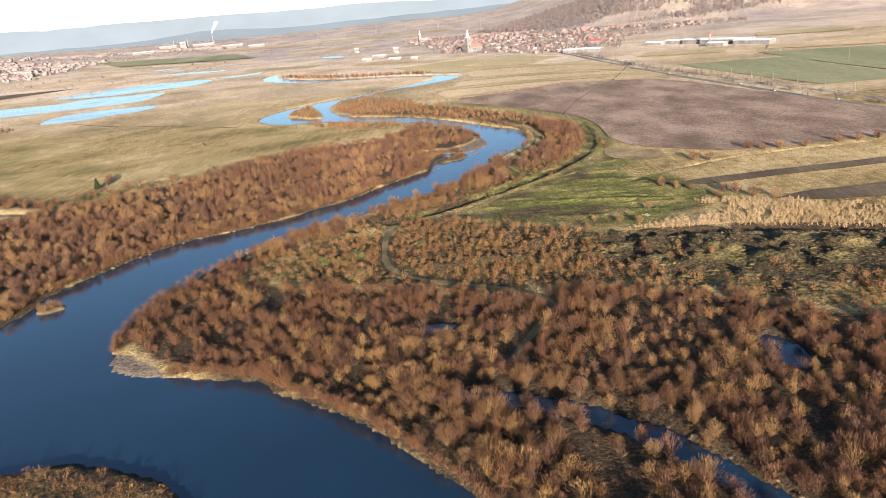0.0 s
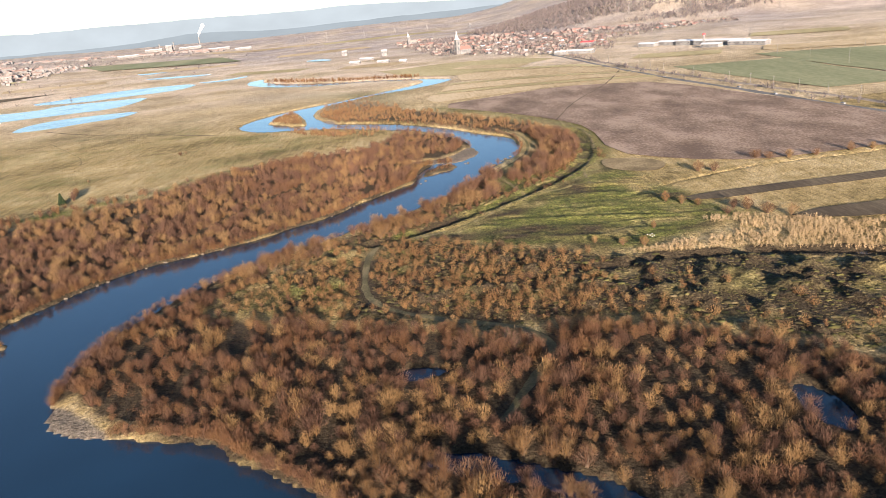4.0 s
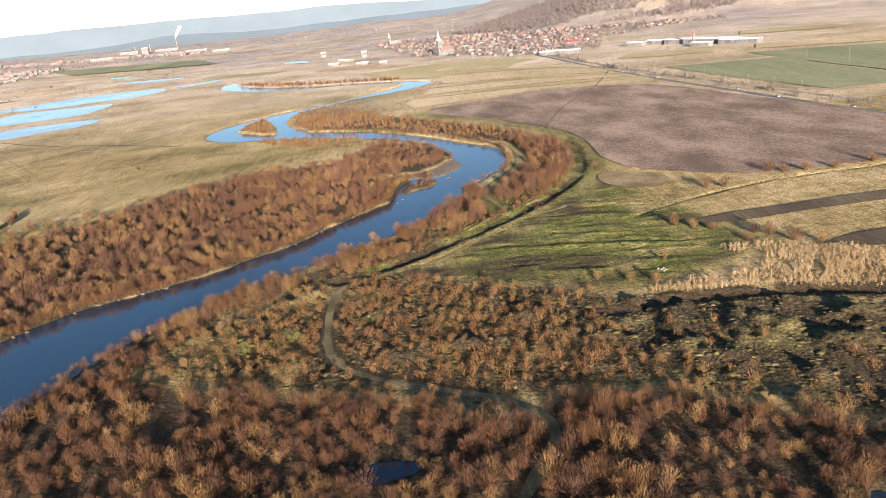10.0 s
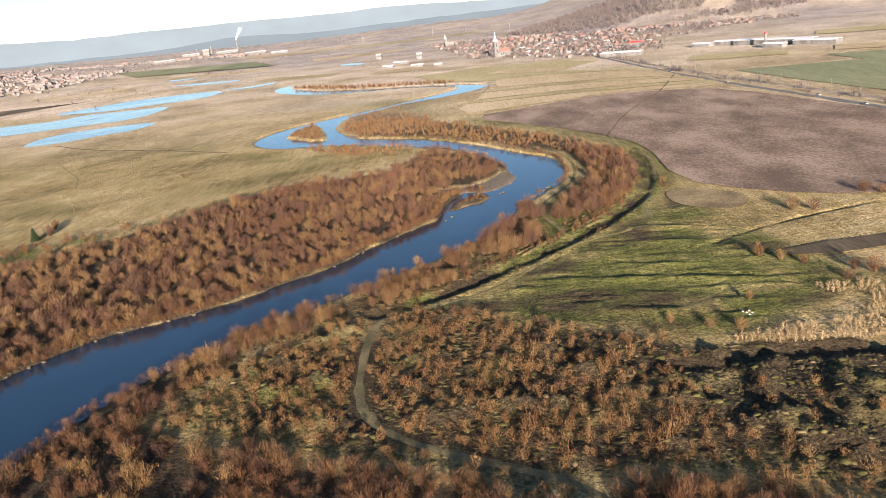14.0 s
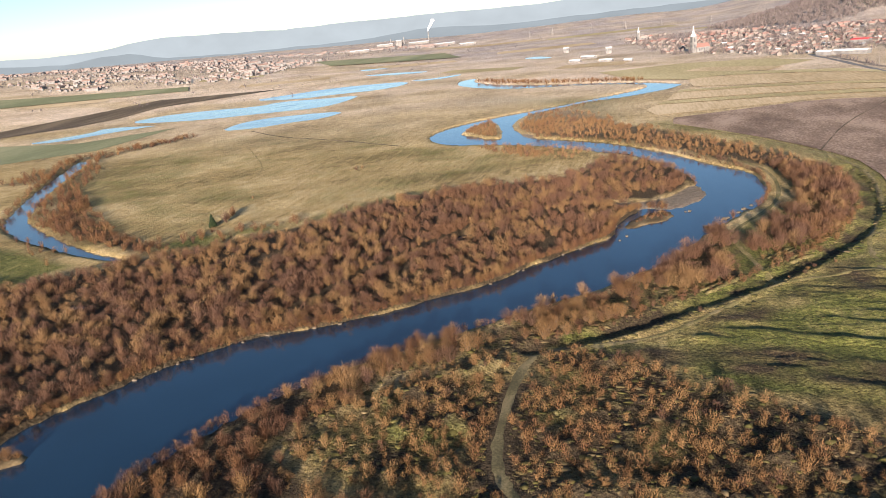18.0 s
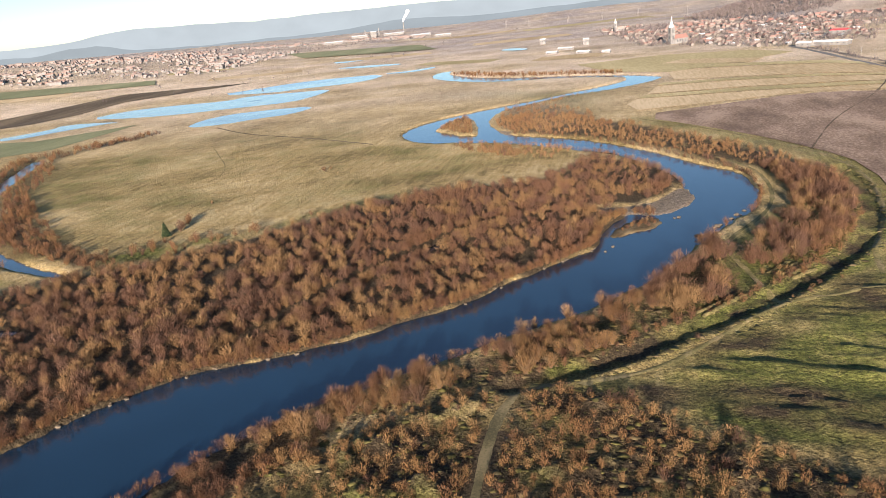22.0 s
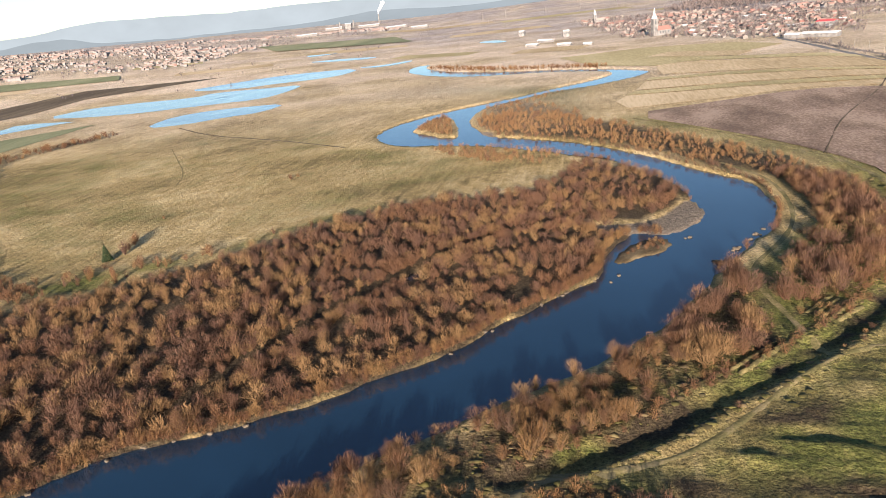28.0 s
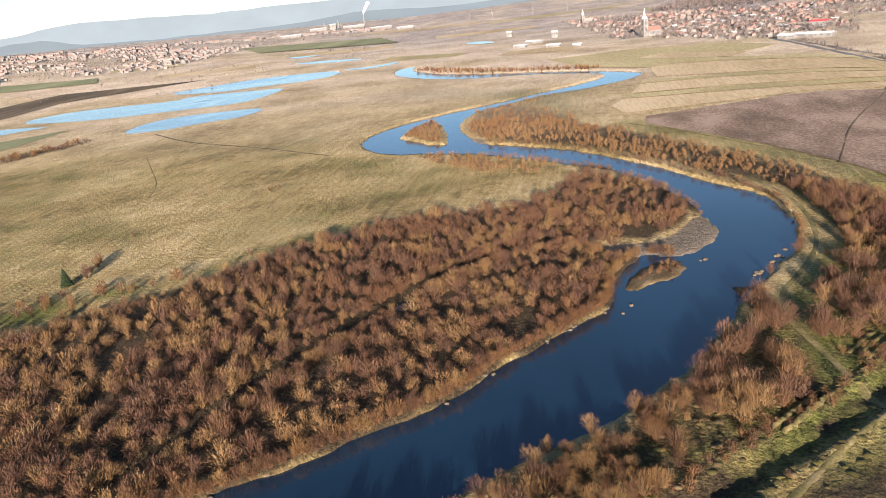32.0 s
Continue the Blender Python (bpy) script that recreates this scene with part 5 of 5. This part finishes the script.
def ridge(name, radius, az0, az1, height, colour, strength, label, seed, rough=1.0):
    """A range of hills on the horizon, its distance haze put in as a pale glow; azimuths clockwise from +y."""
    n = 160
    V = []
    for i in range(n + 1):
        a = az0 + (az1 - az0) * i / n
        x, y = radius * math.sin(radians(a)), 120 + radius * math.cos(radians(a))
        h = height(a) + rough * (9 * float(wobble(a * 10 + seed, 3, 14)) + 5 * float(wobble(a * 10 + seed, 9, 4)))
        dx, dy = math.sin(radians(a)), math.cos(radians(a))
        V += [(x - dx * 260, y - dy * 260, -4), (x - dx * 90, y - dy * 90, h * 0.55), (x, y, h)]
    F = []
    for i in range(n):
        for k in (0, 1):
            F.append((3 * i + k, 3 * i + 3 + k, 3 * i + 4 + k, 3 * i + 1 + k))
    # Glow stands in for aerial haze; the surface itself is nearly black.
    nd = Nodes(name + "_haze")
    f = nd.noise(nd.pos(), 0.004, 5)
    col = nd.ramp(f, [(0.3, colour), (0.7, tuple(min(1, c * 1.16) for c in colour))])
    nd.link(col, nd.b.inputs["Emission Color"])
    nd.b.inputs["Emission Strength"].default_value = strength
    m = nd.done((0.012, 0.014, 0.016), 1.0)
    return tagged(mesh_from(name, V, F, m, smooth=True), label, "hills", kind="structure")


def bell(a, mid, half, top):
    return top * math.exp(-((a - mid) / half) ** 2)


FAR_LINE = [(-80, 150), (-46, 146), (-43, 136), (-39.4, 143), (-37.8, 165), (-35, 181), (-30.8, 166), (-26.6, 152), (-23, 156), (-19, 150), (-16.4, 156), (-12.5, 147), (-8, 142), (-4.4, 146), (-1, 133), (3, 116), (10, 105), (60, 100)]
NEAR_LINE = [(-80, 100), (-46.5, 111), (-42, 88), (-39.5, 109), (-37.6, 110), (-35.8, 70), (-31, 50), (-26.9, 50), (-21.8, 45), (-19, 58), (-16.5, 77), (-13.5, 62), (-10.5, 48), (-4, 52), (2, 58), (10, 70), (60, 60)]
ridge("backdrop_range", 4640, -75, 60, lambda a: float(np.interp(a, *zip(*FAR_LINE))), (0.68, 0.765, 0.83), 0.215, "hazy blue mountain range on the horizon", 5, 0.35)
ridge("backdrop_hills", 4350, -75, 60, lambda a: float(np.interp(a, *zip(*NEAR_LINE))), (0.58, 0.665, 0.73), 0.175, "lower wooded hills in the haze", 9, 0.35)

# ---- single things near the river ----
M_STONE = plain("river_stone", (0.08, 0.065, 0.048), (0.16, 0.13, 0.095), 1.5, 0.9, 0.4)
M_RUBBISH = plain("white_rubbish", (0.4, 0.4, 0.4), (0.55, 0.55, 0.54), 2.0)


def at_ground(x, y):
    return float(ground_height(np.array(float(x)), np.array(float(y))))


def stone(name, x, y, r, seed, label, group, z=None):
    """A worn boulder."""
    bm = bmesh.new()
    bmesh.ops.create_icosphere(bm, subdivisions=2, radius=r)
    for v in bm.verts:
        k = 1 + 0.35 * noise.noise(v.co / r * 1.3 + Vector((seed * 7.1, 0, 0)))
        v.co = Vector((v.co.x * k * 1.3, v.co.y * k, v.co.z * k * 0.6))
    m = bpy.data.meshes.new(name)
    bm.to_mesh(m)
    bm.free()
    m.materials.append(M_STONE)
    ob = tagged(new(name, m), label, "boulder", group)
    ob.matrix_basis = pose(x, y, (WATER_Z if z is None else z) + 0.1 * r, 0, 0, seed * 47)
    return ob


r6 = np.random.default_rng(90)
for i, (x, y, r) in enumerate(((56, 499, 1.1), (57.5, 497.5, 0.7), (46, 483, 1.2), (47.5, 484.5, 0.8), (44.5, 481.5, 0.7), (38, 469, 1.3), (36.5, 470.5, 0.9), (40, 470.5, 0.8), (31, 498, 0.9), (29, 497, 0.6), (60, 505, 0.8), (53, 493, 0.9), (2, 459, 0.7), (-1, 453, 0.6))):
    stone("boulder", x, y, r, i + 1, "worn brown boulder at the edge of the river", "boulders in the river")
line = smoothed(NORTH_BANK[5:20], 1)
for i in range(46):
    k = int(r6.integers(0, len(line) - 1))
    u = r6.random()
    x, y = line[k][0] * (1 - u) + line[k + 1][0] * u, line[k][1] * (1 - u) + line[k + 1][1] * u
    stone("bank_stone", x + r6.normal(0, 0.6), y + r6.normal(0, 0.6), r6.uniform(0.3, 0.75), 20 + i, "pale lump of earth fallen from the bank", "lumps along the bank", WATER_Z + 0.15)
for i in range(12):
    u = r6.random()
    x, y = 61 - 16 * u + r6.normal(0, 1.2) + 5, 120 + 28 * u + r6.normal(0, 1.2)
    stone("channel_stone", x, y, r6.uniform(0.25, 0.55), 70 + i, "pale stone on the side channel's bank", "stones by the side channel", at_ground(x, y))
for i, (x, y) in enumerate(((93.5, 313, ), (94.6, 313.8), (95.2, 312.6), (94.2, 312.2), (92.6, 313.6))):
    bm = bmesh.new()
    bmesh.ops.create_icosphere(bm, subdivisions=2, radius=0.32)
    for v in bm.verts:
        v.co *= 1 + 0.4 * noise.noise(v.co * 2 + Vector((i * 3.3, 0, 0)))
        v.co.z *= 0.6
    m = bpy.data.meshes.new("rubbish_bag")
    bm.to_mesh(m)
    bm.free()
    m.materials.append(M_RUBBISH)
    tagged(new("rubbish_bag", m), "dumped white rubbish on the grass", "rubbish", "dumped rubbish").location = (x, y, at_ground(x, y) + 0.12)


def conifer(x, y, h):
    """A dark spruce: a trunk and drooping tiers of needled boughs."""
    r7 = np.random.default_rng(int(x * 3 + 900))
    root = new("conifer")
    part("trunk", lathe(bmesh.new(), [(0.22, -0.2), (0.14, h * 0.5), (0.02, h * 0.97)], 7), M_STEM, root)
    V = []
    for i in range(1500):
        t = 1 - math.sqrt(r7.random())
        z = h * (0.08 + 0.9 * t)
        reach = h * 0.34 * (1 - t) * (0.55 + 0.45 * r7.random()) + 0.1
        a = r7.random() * 6.283
        p = Vector((math.cos(a) * reach, math.sin(a) * reach, z - 0.25 * reach))
        d = Vector((math.cos(a), math.sin(a), -0.35 + r7.normal(0, 0.25))) * (0.5 + 0.4 * r7.random())
        s = Vector((-math.sin(a), math.cos(a), r7.normal(0, 0.4))) * 0.16
        V += [p - d * 0.6 - s, p - d * 0.6 + s, p + d * 0.6]
    me_c = raw_mesh("crown", np.array([tuple(v) for v in V]), np.arange(len(V)).reshape(-1, 3), M_CONIFER, np.repeat(r7.random(len(V) // 3), 3))
    part("crown", me_c, M_CONIFER, root)
    root.location = (x, y, at_ground(x, y))
    return tagged(root, "dark green spruce standing alone on the meadow", "conifer")


conifer(-234, 491, 8.5)


def single_tree(x, y, h, wide, seed, label, red=False, group="lone trees and bushes"):
    """A bare tree or large bush by itself."""
    tw, tips = shrub_templates(seed, 1, 420, 0.016)[0]
    root = new("bare_tree")
    for i, tip in enumerate(tips):
        V, F = stem_mesh([tip], seed * 20 + i)
        mesh_from("stem", V, F, M_STEM, root)
    mt = M_TWIG_RED if red else M_TWIG
    part("crown", raw_mesh("crown", tw.reshape(-1, 3), np.arange(len(tw) * 3).reshape(-1, 3), mt, np.zeros(len(tw) * 3)), mt, root)
    root.matrix_basis = Matrix.LocRotScale((x, y, at_ground(x, y) - 0.05), Euler((0, 0, seed)), (wide, wide, h))
    return tagged(root, label, "tree", group)


LONE = [(-230, 499, 8, 6), (-234, 513, 6, 6), (-237, 519, 6, 5), (-232, 505, 5, 5), (-201, 636, 4, 5), (-198, 641, 3, 4), (-245, 557, 2.5, 3), (46, 442, 6, 5), (37, 465, 5.5, 5), (40, 461, 5, 5), (49, 479, 5, 4), (-22, 379, 7, 5), (-12, 385, 6, 5), (-65, 343, 6, 5), (2, 392, 6, 5),
        (152, 412, 7, 8), (160, 410, 6, 7), (191, 428, 6, 8), (197, 424, 5, 7), (207, 421, 6, 7), (222, 420, 5, 6), (244, 424, 6, 7), (256, 423, 5, 7), (268, 424, 6, 8), (280, 428, 6, 7), (116, 360, 6, 6), (122, 355, 5, 6), (145, 336, 7, 8), (150, 327, 6, 8), (141, 341, 5, 6), (158, 322, 6, 7), (128, 350, 4, 5), (98, 322, 4, 4), (80, 306, 4, 4), (88, 303, 5, 5), (70, 312, 4, 4), (135, 333, 4, 6)]
for i, (x, y, h, w) in enumerate(LONE):
    single_tree(x, y, h, w, 300 + i, "bare brown bush standing by itself on the grass" if h < 5.5 else "bare many-stemmed tree on the field edge", i % 3 == 0)

# islets and the low tongue of land


def mound(name, pts, top, label, lift=0.0):
    """A low islet with worn sides."""
    pts = smoothed(pts, 2, True)
    cx, cy = sum(p[0] for p in pts) / len(pts), sum(p[1] for p in pts) / len(pts)
    V, F, n = [], [], len(pts)
    for k, z in ((1.12, WATER_Z - 0.8), (1.0, WATER_Z + 0.12), (0.86, WATER_Z + top), (0.4, WATER_Z + top * 1.15)):
        for i, (x, y) in enumerate(pts):
            q = k * (1 + 0.06 * math.sin(i * 2.3))
            V.append((cx + (x - cx) * q, cy + (y - cy) * q, z + 0.1 * math.sin(i * 1.7 + k * 9)))
    V.append((cx, cy, WATER_Z + top * 1.2))
    for lev in range(3):
        for i in range(n):
            j = (i + 1) % n
            F.append((lev * n + i, lev * n + j, (lev + 1) * n + j, (lev + 1) * n + i))
    for i in range(n):
        F.append((3 * n + i, 3 * n + (i + 1) % n, 4 * n))
    return tagged(mesh_from(name, V, F, M_EARTH, smooth=True), label, "islet", kind="structure")


M_EARTH = soil("islet_earth", (0.056, 0.040, 0.022), (0.099, 0.074, 0.040), (0.155, 0.118, 0.068), 0.1, 1.3, 0.5)
mound("islet_west", [(-163, 264), (-158, 262), (-151, 267), (-154, 271), (-161, 269)], 0.9, "small earthen islet with dry shrubs")
mound("islet_spit", [(0, 473), (4, 470), (11, 478), (18, 480), (24, 491), (20, 499), (12, 496), (5, 487)], 0.6, "gravelly islet with dry grass beside the spit")
mound("islet_backwater", [(-23, 656), (-4, 651), (7, 635), (-7, 636), (-20, 646)], 0.8, "narrow scrubby islet in the backwater")
islet_shrubs = [(-161, 265.5, 4.2), (-158.5, 264.5, 3.6), (-156, 266.5, 4.6), (-154, 268, 3.2), (-158, 268, 3.8), (8, 481, 2.4), (13, 484, 2.8), (11, 489, 2.2), (16, 487, 3.0), (19, 491, 2.8), (15, 493, 2.0), (10, 484.5, 2.6), (17, 493.5, 2.4), (14, 487.5, 2.7), (20, 488, 2.2), (6, 479, 1.8), (17.5, 484, 2.3), (-15, 650, 3.5), (-9, 648, 4.0), (-3, 644, 3.6), (1, 640, 3.0), (-18, 651, 2.8)]
for i, (x, y, h) in enumerate(islet_shrubs):
    ob = single_tree(x, y, h, h * 1.15, 400 + i, "leafless golden-brown shrub growing on an islet", False, "shrubs on the islets")
    ob.location.z = WATER_Z + 0.45
TONGUE_SCRUB = [(-180, 118), (-120, 146), (-103, 153), (-86, 149), (-72, 142), (-60, 131), (-48, 108), (-100, 95), (-170, 100)]
P = scatter([TONGUE_SCRUB], 2.3, 71, 0.85)
joined("tongue_shrubs", P, 1.2 + 1.8 * rng.random(len(P)), TPL_FLOOR, M_TWIG, "low brown scrub and dead reeds on the tongue of land", "shrubs", 72)
P = scatter([TONGUE_SCRUB], 1.7, 73, 0.6)
joined("tongue_grass", P, 0.5 + 0.7 * rng.random(len(P)), TPL_TUFT, M_GRASS, "dry grass on the tongue of land", "grass", 74)


# ---- rows of dug turf beside the ditch ----
def turf_ridge(a, b, width, high, seed):
    """One long lumpy ridge of turned turf."""
    r2 = np.random.default_rng(seed)
    n = max(4, int(math.dist(a, b) / 0.7))
    dx, dy = (b[0] - a[0]) / n, (b[1] - a[1]) / n
    ll = math.hypot(dx, dy)
    px, py = -dy / ll, dx / ll
    rows = []
    for i in range(n + 1):
        taper = min(1.0, 0.25 + 0.5 * min(i, n - i))
        lump = taper * r2.uniform(0.45, 1.1)
        cx, cy = a[0] + dx * i + r2.normal(0, 0.16), a[1] + dy * i + r2.normal(0, 0.16)
        rows.append([(cx + px * u * width * r2.uniform(0.85, 1.15), cy + py * u * width * r2.uniform(0.85, 1.15), v * lump) for u, v in ((-0.5, -0.3), (-0.36, 0.55 * high), (0.0, high), (0.36, 0.6 * high), (0.5, -0.3))])
    A = np.array(rows)
    A[..., 2] += ground_height(A[..., 0], A[..., 1])
    I = np.arange((n + 1) * 5).reshape(n + 1, 5)
    F = np.stack([I[:-1, :-1], I[:-1, 1:], I[1:, 1:], I[1:, :-1]], -1).reshape(-1, 4)
    m = raw_mesh("turf_ridge", A.reshape(-1, 3), F[:, ::-1], M_TURF)
    return tagged(new("turf_ridge", m), "long lumpy ridge of turned turf beside the ditch", "turf ridge", "rows of dug turf")


M_TURF = soil("turned_turf", (0.055, 0.048, 0.02), (0.105, 0.09, 0.036), (0.17, 0.135, 0.06), 0.2, 1.6, 0.7)
for i in range(5):
    turf_ridge((55.5 + 1.75 * i, 423 - 1.6 * i), (66 + 1.75 * i, 435 - 1.6 * i), 1.5, 0.75, 500 + i)
for i in range(2):
    turf_ridge((28.5 + 1.9 * i, 387.5 - 1.9 * i), (44 + 1.9 * i, 404.5 - 1.9 * i), 1.7, 0.8, 510 + i)

# ---- cars on the country road ----
M_CARPAINT = plain("car_paint", (0.35, 0.35, 0.36), (0.45, 0.45, 0.46), 0.5, 0.3, 0.02)
M_TYRE = plain("tyre_rubber", (0.02, 0.02, 0.02), (0.035, 0.035, 0.035), 2.0)


def car(x, y, turn):
    """A small pale car: body, cabin, windscreens and wheels."""
    root = new("car")
    root.matrix_basis = pose(x, y, float(land(x, y)) + 0.62, 0, 0, turn)
    for name, mtl, prof in (("body", M_CARPAINT, ((-2.1, 0.3), (-2.15, 0.75), (-1.3, 0.9), (1.7, 0.95), (2.1, 0.85), (2.1, 0.3))), ("cabin", M_GLASS_DARK, ((-0.9, 0.88), (-0.35, 1.4), (1.1, 1.42), (1.65, 0.93)))):
        w = 0.86 if name == "body" else 0.74
        V = [(sx * w, v, z) for sx in (-1, 1) for v, z in prof]
        k = len(prof)
        F = [tuple(range(k)), tuple(range(2 * k - 1, k - 1, -1))] + [(i, i + k, (i + 1) % k + k, (i + 1) % k) for i in range(k)]
        mesh_from(name, V, F, mtl, root)
    for sx in (-1, 1):
        for v in (-1.35, 1.3):
            ring = [(sx * 0.8 + u, v + 0.32 * math.cos(q * 0.7854), 0.32 + 0.32 * math.sin(q * 0.7854)) for u in (-0.1, 0.1) for q in range(8)]
            mesh_from("wheel", ring, [tuple(range(8)), tuple(range(15, 7, -1))] + [(q, q + 8, (q + 1) % 8 + 8, (q + 1) % 8) for q in range(8)], M_TYRE, root)
    return tagged(root, "small pale car driving on the country road", "car", "cars on the road")


for y, side in ((566, 1.9), (640, -1.9), (700, 1.9), (832, -1.9), (975, 1.9)):
    x = float(np.interp(y, [530, 610, 705, 812, 970], [326, 312, 298, 280, 260])) + side
    car(x, y, 8 if side > 0 else 188)


# ---- poles, pylons and smoke in the distance ----
M_POLE = plain("grey_concrete", (0.12, 0.115, 0.11), (0.19, 0.185, 0.175), 1.0)


def utility_pole(x, y, h, label, arms=1):
    root = new("utility_pole")
    part("pole", lathe(bmesh.new(), [(0.16, -0.3), (0.1, h)], 7), M_POLE, root)
    for k in range(arms):
        z = h - 0.5 - 1.2 * k
        V = [(sx * 1.3, sy * 0.08, z + sz * 0.08) for sz in (-1, 1) for sx, sy in ((-1, -1), (1, -1), (1, 1), (-1, 1))]
        mesh_from("crossarm", V, [(0, 1, 5, 4), (1, 2, 6, 5), (2, 3, 7, 6), (3, 0, 4, 7), (4, 5, 6, 7), (3, 2, 1, 0)], M_POLE, root)
    root.matrix_basis = pose(x, y, at_ground(x, y), 0, 0, 20)
    return tagged(root, label, "utility pole", "poles along the road")


for i in range(22):
    y = 520 + i * 34
    x = float(np.interp(y, [480, 580, 654, 789, 925, 1104, 1260], [355, 345, 330, 306, 286, 265, 250])) + 5
    utility_pole(x, y, 9.5, "slim grey pole beside the railway line")
for x, y in ((458, 947), (465, 882), (467, 806), (324, 1078), (560, 930), (610, 870)):
    utility_pole(x, y, 13, "grey power-line pole in the fields", 2)


def pylon(x, y, h):
    """A lattice mast: four tapering legs, rings and crossarms."""
    root = new("pylon")
    zs = [0, h * 0.3, h * 0.55, h * 0.75, h]
    ws = [2.6, 1.9, 1.3, 0.9, 0.5]
    for sx, sy in ((-1, -1), (1, -1), (1, 1), (-1, 1)):
        V, F = [], []
        for z, w in zip(zs, ws):
            V += [(sx * w + a, sy * w + b, z) for a, b in ((-0.15, -0.15), (0.15, -0.15), (0, 0.18))]
        for lev in range(4):
            for q in range(3):
                F.append((lev * 3 + q, lev * 3 + (q + 1) % 3, lev * 3 + 3 + (q + 1) % 3, lev * 3 + 3 + q))
        mesh_from("leg", V, F, M_POLE, root)
    for z, w in ((h * 0.75, 5), (h * 0.88, 4)):
        V = [(sx * w, sy * 0.25, z + sz * 0.2) for sz in (-1, 1) for sx, sy in ((-1, -1), (1, -1), (1, 1), (-1, 1))]
        mesh_from("crossarm", V, [(0, 1, 5, 4), (1, 2, 6, 5), (2, 3, 7, 6), (3, 0, 4, 7), (4, 5, 6, 7), (3, 2, 1, 0)], M_POLE, root)
    root.matrix_basis = pose(x, y, at_ground(x, y), 0, 0, 25)
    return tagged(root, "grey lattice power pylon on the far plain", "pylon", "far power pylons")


for x, y in ((-420, 3000), (-330, 2960), (-180, 2900), (-60, 2850), (60, 2800), (200, 2560), (760, 2050), (930, 1900), (620, 2150)):
    pylon(x, y, 26)
bm = bmesh.new()
r9 = np.random.default_rng(95)
for i in range(16):
    u = i / 15
    rad = 2 + 7 * u
    c = Vector((-1000 + 34 * u ** 1.3, 3600 - 10 * u, at_ground(-1000, 3600) + 45 + 46 * u)) + Vector(r9.normal(0, rad * 0.3, 3))
    got = bmesh.ops.create_icosphere(bm, subdivisions=2, radius=rad)
    for v in got["verts"]:
        v.co = c + v.co * (1 + 0.4 * noise.noise(v.co * 0.12 + c * 0.05))
m = bpy.data.meshes.new("smoke_plume")
bm.to_mesh(m)
bm.free()
m.materials.append(plain("white_steam", (0.8, 0.8, 0.8), (0.9, 0.9, 0.9), 0.05, 1.0))
tagged(new("smoke_plume", m), "white plume of steam over the factory chimney", "steam", kind="stuff")
